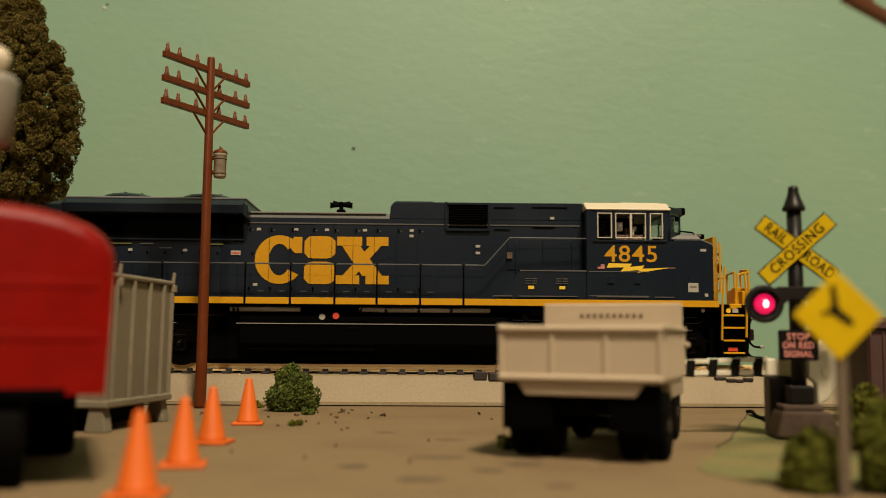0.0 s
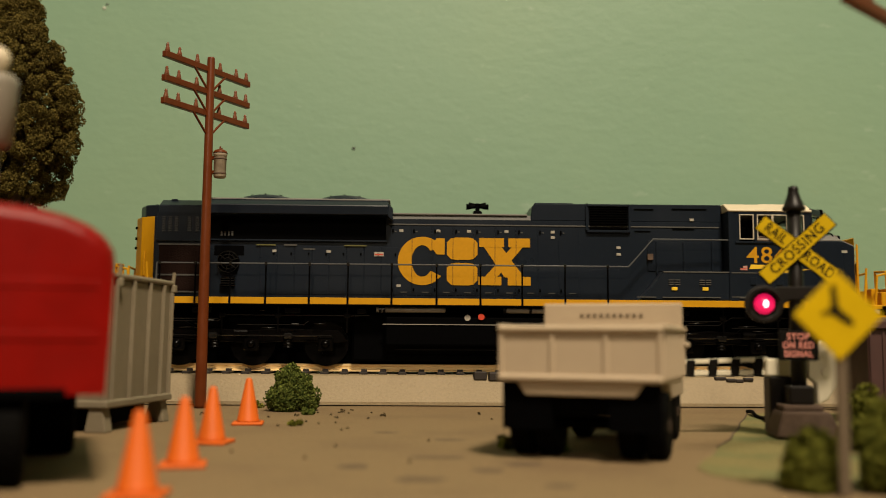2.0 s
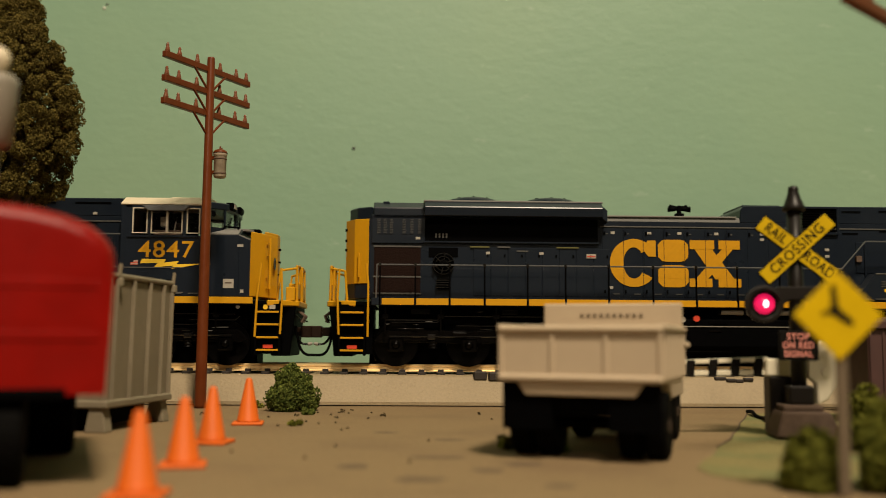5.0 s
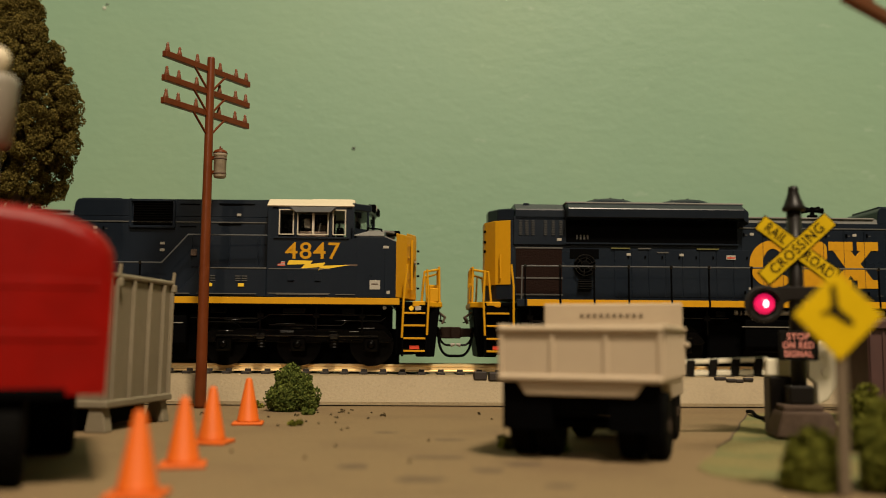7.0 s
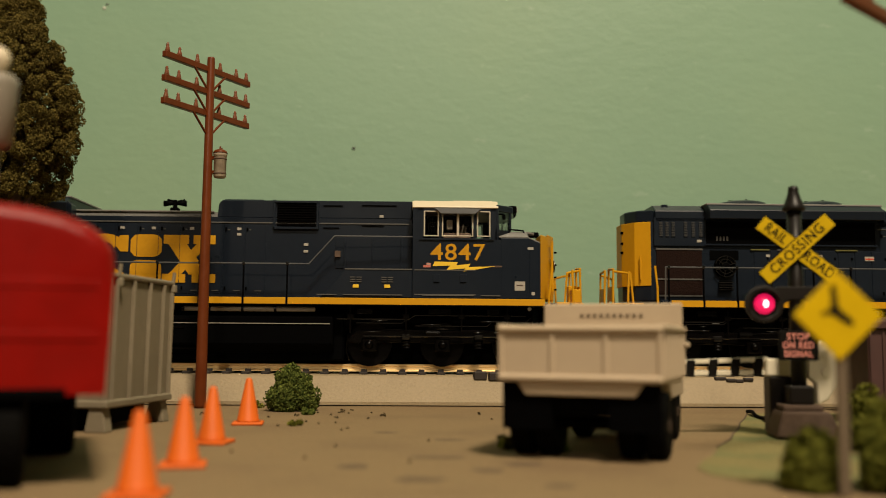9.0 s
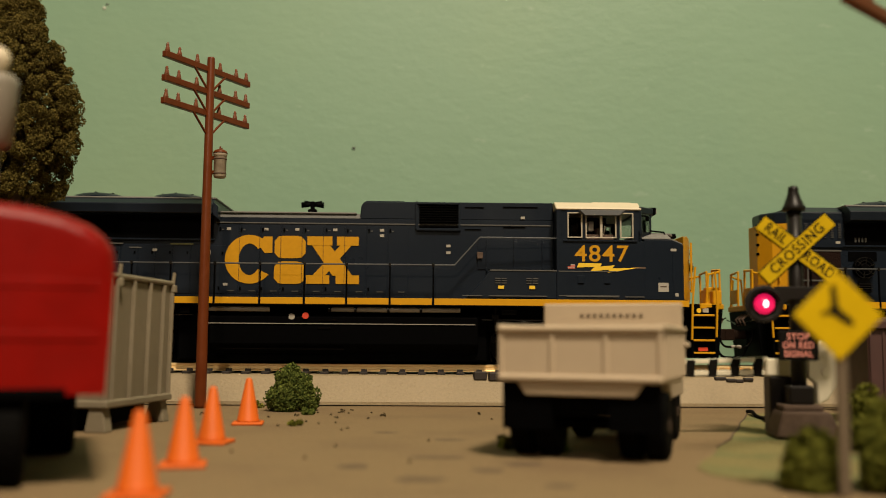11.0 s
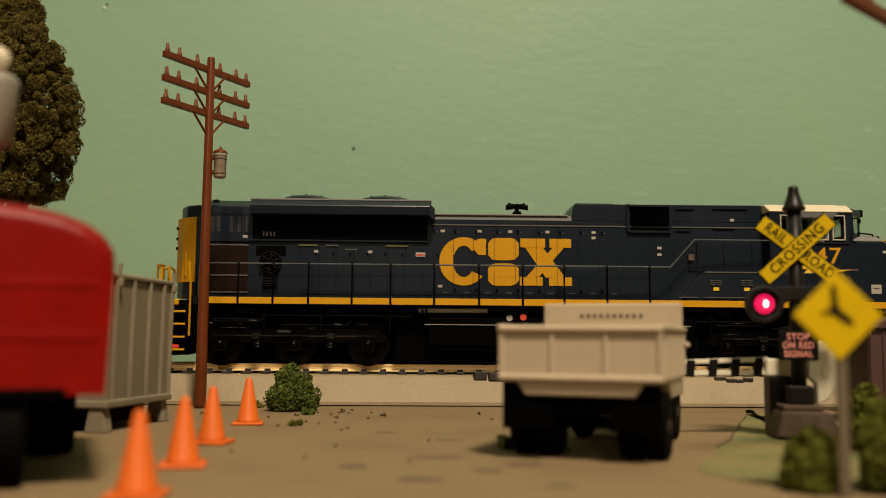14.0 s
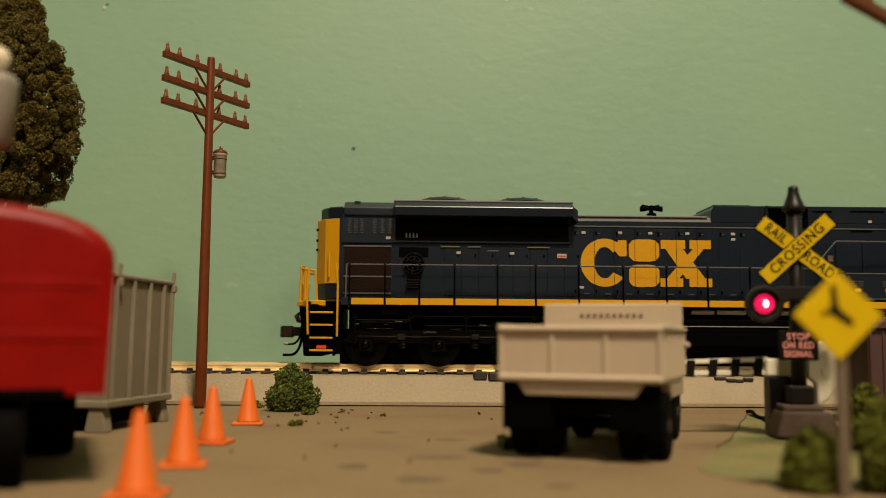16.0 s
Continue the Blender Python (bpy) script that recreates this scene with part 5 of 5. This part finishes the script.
    part("air_reservoir", rod((-48, -15.2, 16.7), (-26.8, -15.2, 16.7), 0.85, n=12), M_AIRPIPE, L, "grey air pipe", smooth=True)
    part("air_reservoir", rod((-8, -15.2, 16.7), (31.4, -15.2, 16.7), 0.85, n=12), M_AIRPIPE, L, "grey air pipe", smooth=True)
    for xx in (-47.2, -46, -9, -1, 9, 19):
        part("pipe_clamp", rod((xx, -15.2, 16.7), (xx + 0.8, -15.2, 16.7), 1.05, n=12), M_FRAME, L)
    # seam in pale grey, the bright line of light on the tank
    part("tank_seam_highlight", box(-46, 36, -15.95, -15.5, 12.15, 12.4), M_AIRPIPE, L, "tank seam painted grey for its highlight")
    part("tank_strip", box(-42, -4, -15.0, -14.5, 4.4, 4.75), M_FRAME, L)
    part("fuel_gauge", rod((-20.0, -15.7, 14.4), (-20.0, -15.2, 14.4), 0.95, n=14), M_WHITE, L, "pale fuel gauge")
    part("filler_cap", rod((-15.8, -16.2, 14.7), (-15.8, -15.2, 14.7), 1.0, n=14), M_REDMARK, L, "red filler cap")
    part("bell", box(-12, -8, -15.9, -15.4, 10.6, 11.2, 0.1, box(-12, -6, -15.9, -15.4, 13.2, 13.6)), M_FRAME, L)
    for xx, w in ((-104, 6), (-76, 5), (-54, 3), (44, 5), (66, 7), (84, 4)):
        part("frame_bracket", box(xx, xx + w, -15.6, -12, 15.4, 17.2, 0.2), M_FRAME, L)
    # thin glossy rods, added for the highlights along the underframe
    part("glint_rod", pipe([(-112, -15.0, 13.6), (-96, -15.0, 13.6), (-94, -15.0, 14.8), (-50, -15.0, 14.8)], 0.25, n=6), M_PIPE, L)
    part("glint_rod", pipe([(38, -15.0, 13.8), (60, -15.0, 13.8), (62, -15.0, 15.0), (96, -15.0, 15.0)], 0.25, n=6), M_PIPE, L)
    for xa, xb, z in ((-110, -96, 12.9), (-90, -70, 11.9), (44, 58, 12.6), (62, 84, 11.8), (86, 96, 13.2)):
        part("glint_line", pipe([(xa, -15.4, z), (xb, -15.4, z), (xb + 1.5, -15.4, z + 1.2)], 0.14, n=6), M_PIPE, L)
    for xx in (-112, -95, -78, -57, 42, 59, 76, 90):
        part("hanger", box(xx, xx + 0.5, -15.8, -15.2, 9.5, 17.6), M_FRAME, L)
        part("junction", box(xx - 0.8, xx + 1.3, -15.9, -14.9, 14.0, 15.6, 0.2), M_FRAME, L)
    # short grey and glossy rods, added as bright glints by the bogies
    rnd = random.Random(77)
    for x0, x1 in ((-112, -58), (44, 96)):
        for k in range(9):
            xx, z = rnd.uniform(x0, x1 - 6), rnd.choice((9.9, 10.9, 12.2, 13.2, 16.2))
            part("glint_bit", rod((xx, -15.3, z), (xx + rnd.uniform(1.2, 6.0), -15.3, z + rnd.uniform(-0.15, 0.15)), 0.15, n=8), M_DULL if k % 3 == 0 else M_PIPE, L, smooth=True)
    for xx in (-97.6, -74.8, 59.2, 81.6):
        part("brake_block", box(xx - 1.4, xx + 1.4, -15.2, -13.4, 7.6, 9.4, 0.4), M_PIPE, L)
    part("marker_light", rod((97.0, -16.6, 17.2), (97.0, -17.0, 17.2), 0.6, n=10), M_WHITE, L)
    part("decal", transform(lathe([(0.75, 0), (0.75, 0.1), (0.2, 0.12)], n=14), Matrix.Translation((105.2, -16.0, 17.2)) @ Matrix.Rotation(math.pi / 2, 4, "X")), M_BRIGHT, L,
         "small round yellow decal")
    part("decal", box(106.4, 108.2, -16.15, -15.9, 16.6, 17.9), M_WHITE, L, "small white decal")
    for z in (23.5, 26.8, 33.4, 37.2):
        part("door_grip", rod((104.4, -9.9, z), (104.4, -8.9, z), 0.2, n=6), M_YELLOW, L)
    part("end_sill", box(100.4, 106.0, -11.8, 11.8, 3.0, 17.8, 0.2), M_BLACK, L)
    part("end_sill", box(-121.0, -115.7, -11.8, 11.8, 3.0, 17.8, 0.2), M_BLACK, L)
    bogie(L, 0, (-108.5, -86.0, -63.4), turning)
    bogie(L, 0, (48.0, 70.5, 93.0), turning)
    steps(L, -125.8, -117.8, False)
    steps(L, 102.4, 110.0, True)
    end_platform(L, -120.8, -1, -136.5)
    end_platform(L, 105.6, 1, 118.6)
    emblem(L, -11.5)
    number_marks(L, number, cab_y)
    return L


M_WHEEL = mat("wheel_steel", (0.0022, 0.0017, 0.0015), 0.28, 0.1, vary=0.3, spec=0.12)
# grey of the nose top, also of the painted roof edge highlights
M_DULLTOP = mat("antislip_and_edge_highlight", (0.16, 0.155, 0.145), 0.7, vary=0.2, grain=1800, bump=0.3)
M_AWNING = mat("awning_grey", (0.10, 0.105, 0.11), 0.5, vary=0.1)
M_DULL = mat("dull_grey_paint", (0.075, 0.073, 0.068), 0.45, vary=0.15, grain=500)
M_DULLROOF = mat("antislip_grey", (0.10, 0.10, 0.095), 0.7, vary=0.2, grain=1800, bump=0.3)
M_FAINT = mat("louvre_grey", (0.042, 0.042, 0.042), 0.45, vary=0.2)
M_COUPLER = mat("rusty_metal", (0.022, 0.012, 0.008), 0.35, 0.4, vary=0.4, grain=900, spec=0.3)
M_OLIVE = mat("olive_print", (0.10, 0.095, 0.022), 0.5, vary=0.15)
M_RAILWIRE = mat("handrail_wire", (0.14, 0.145, 0.15), 0.3, 0.5, vary=0.1)
SPEED = 22.187
START = (-17.23, -270.53)
turning = []
train = [locomotive("4845", START[0], turning, False), locomotive("4847", START[1], turning, True)]


def motions():
    """The two coupled locomotives roll along the track at one speed, and their wheels turn."""
    for ob, x0 in zip(train, START):
        rows = []
        for k in range(17):
            x = x0 + SPEED * k
            rows.append((k, pose(x * S, (302 + SLANT * x) * S, RAIL_TOP * S, 0, 0, HEADING)))
        walk(ob, rows)
    rate = math.degrees(SPEED / 6.1)
    for w in turning:
        p = w.location.copy()
        walk(w, [(t * 0.4, Matrix.Translation(p) @ pose(0, 0, 0, 0, rate * t * 0.4, 0)) for t in range(41)])


motions()
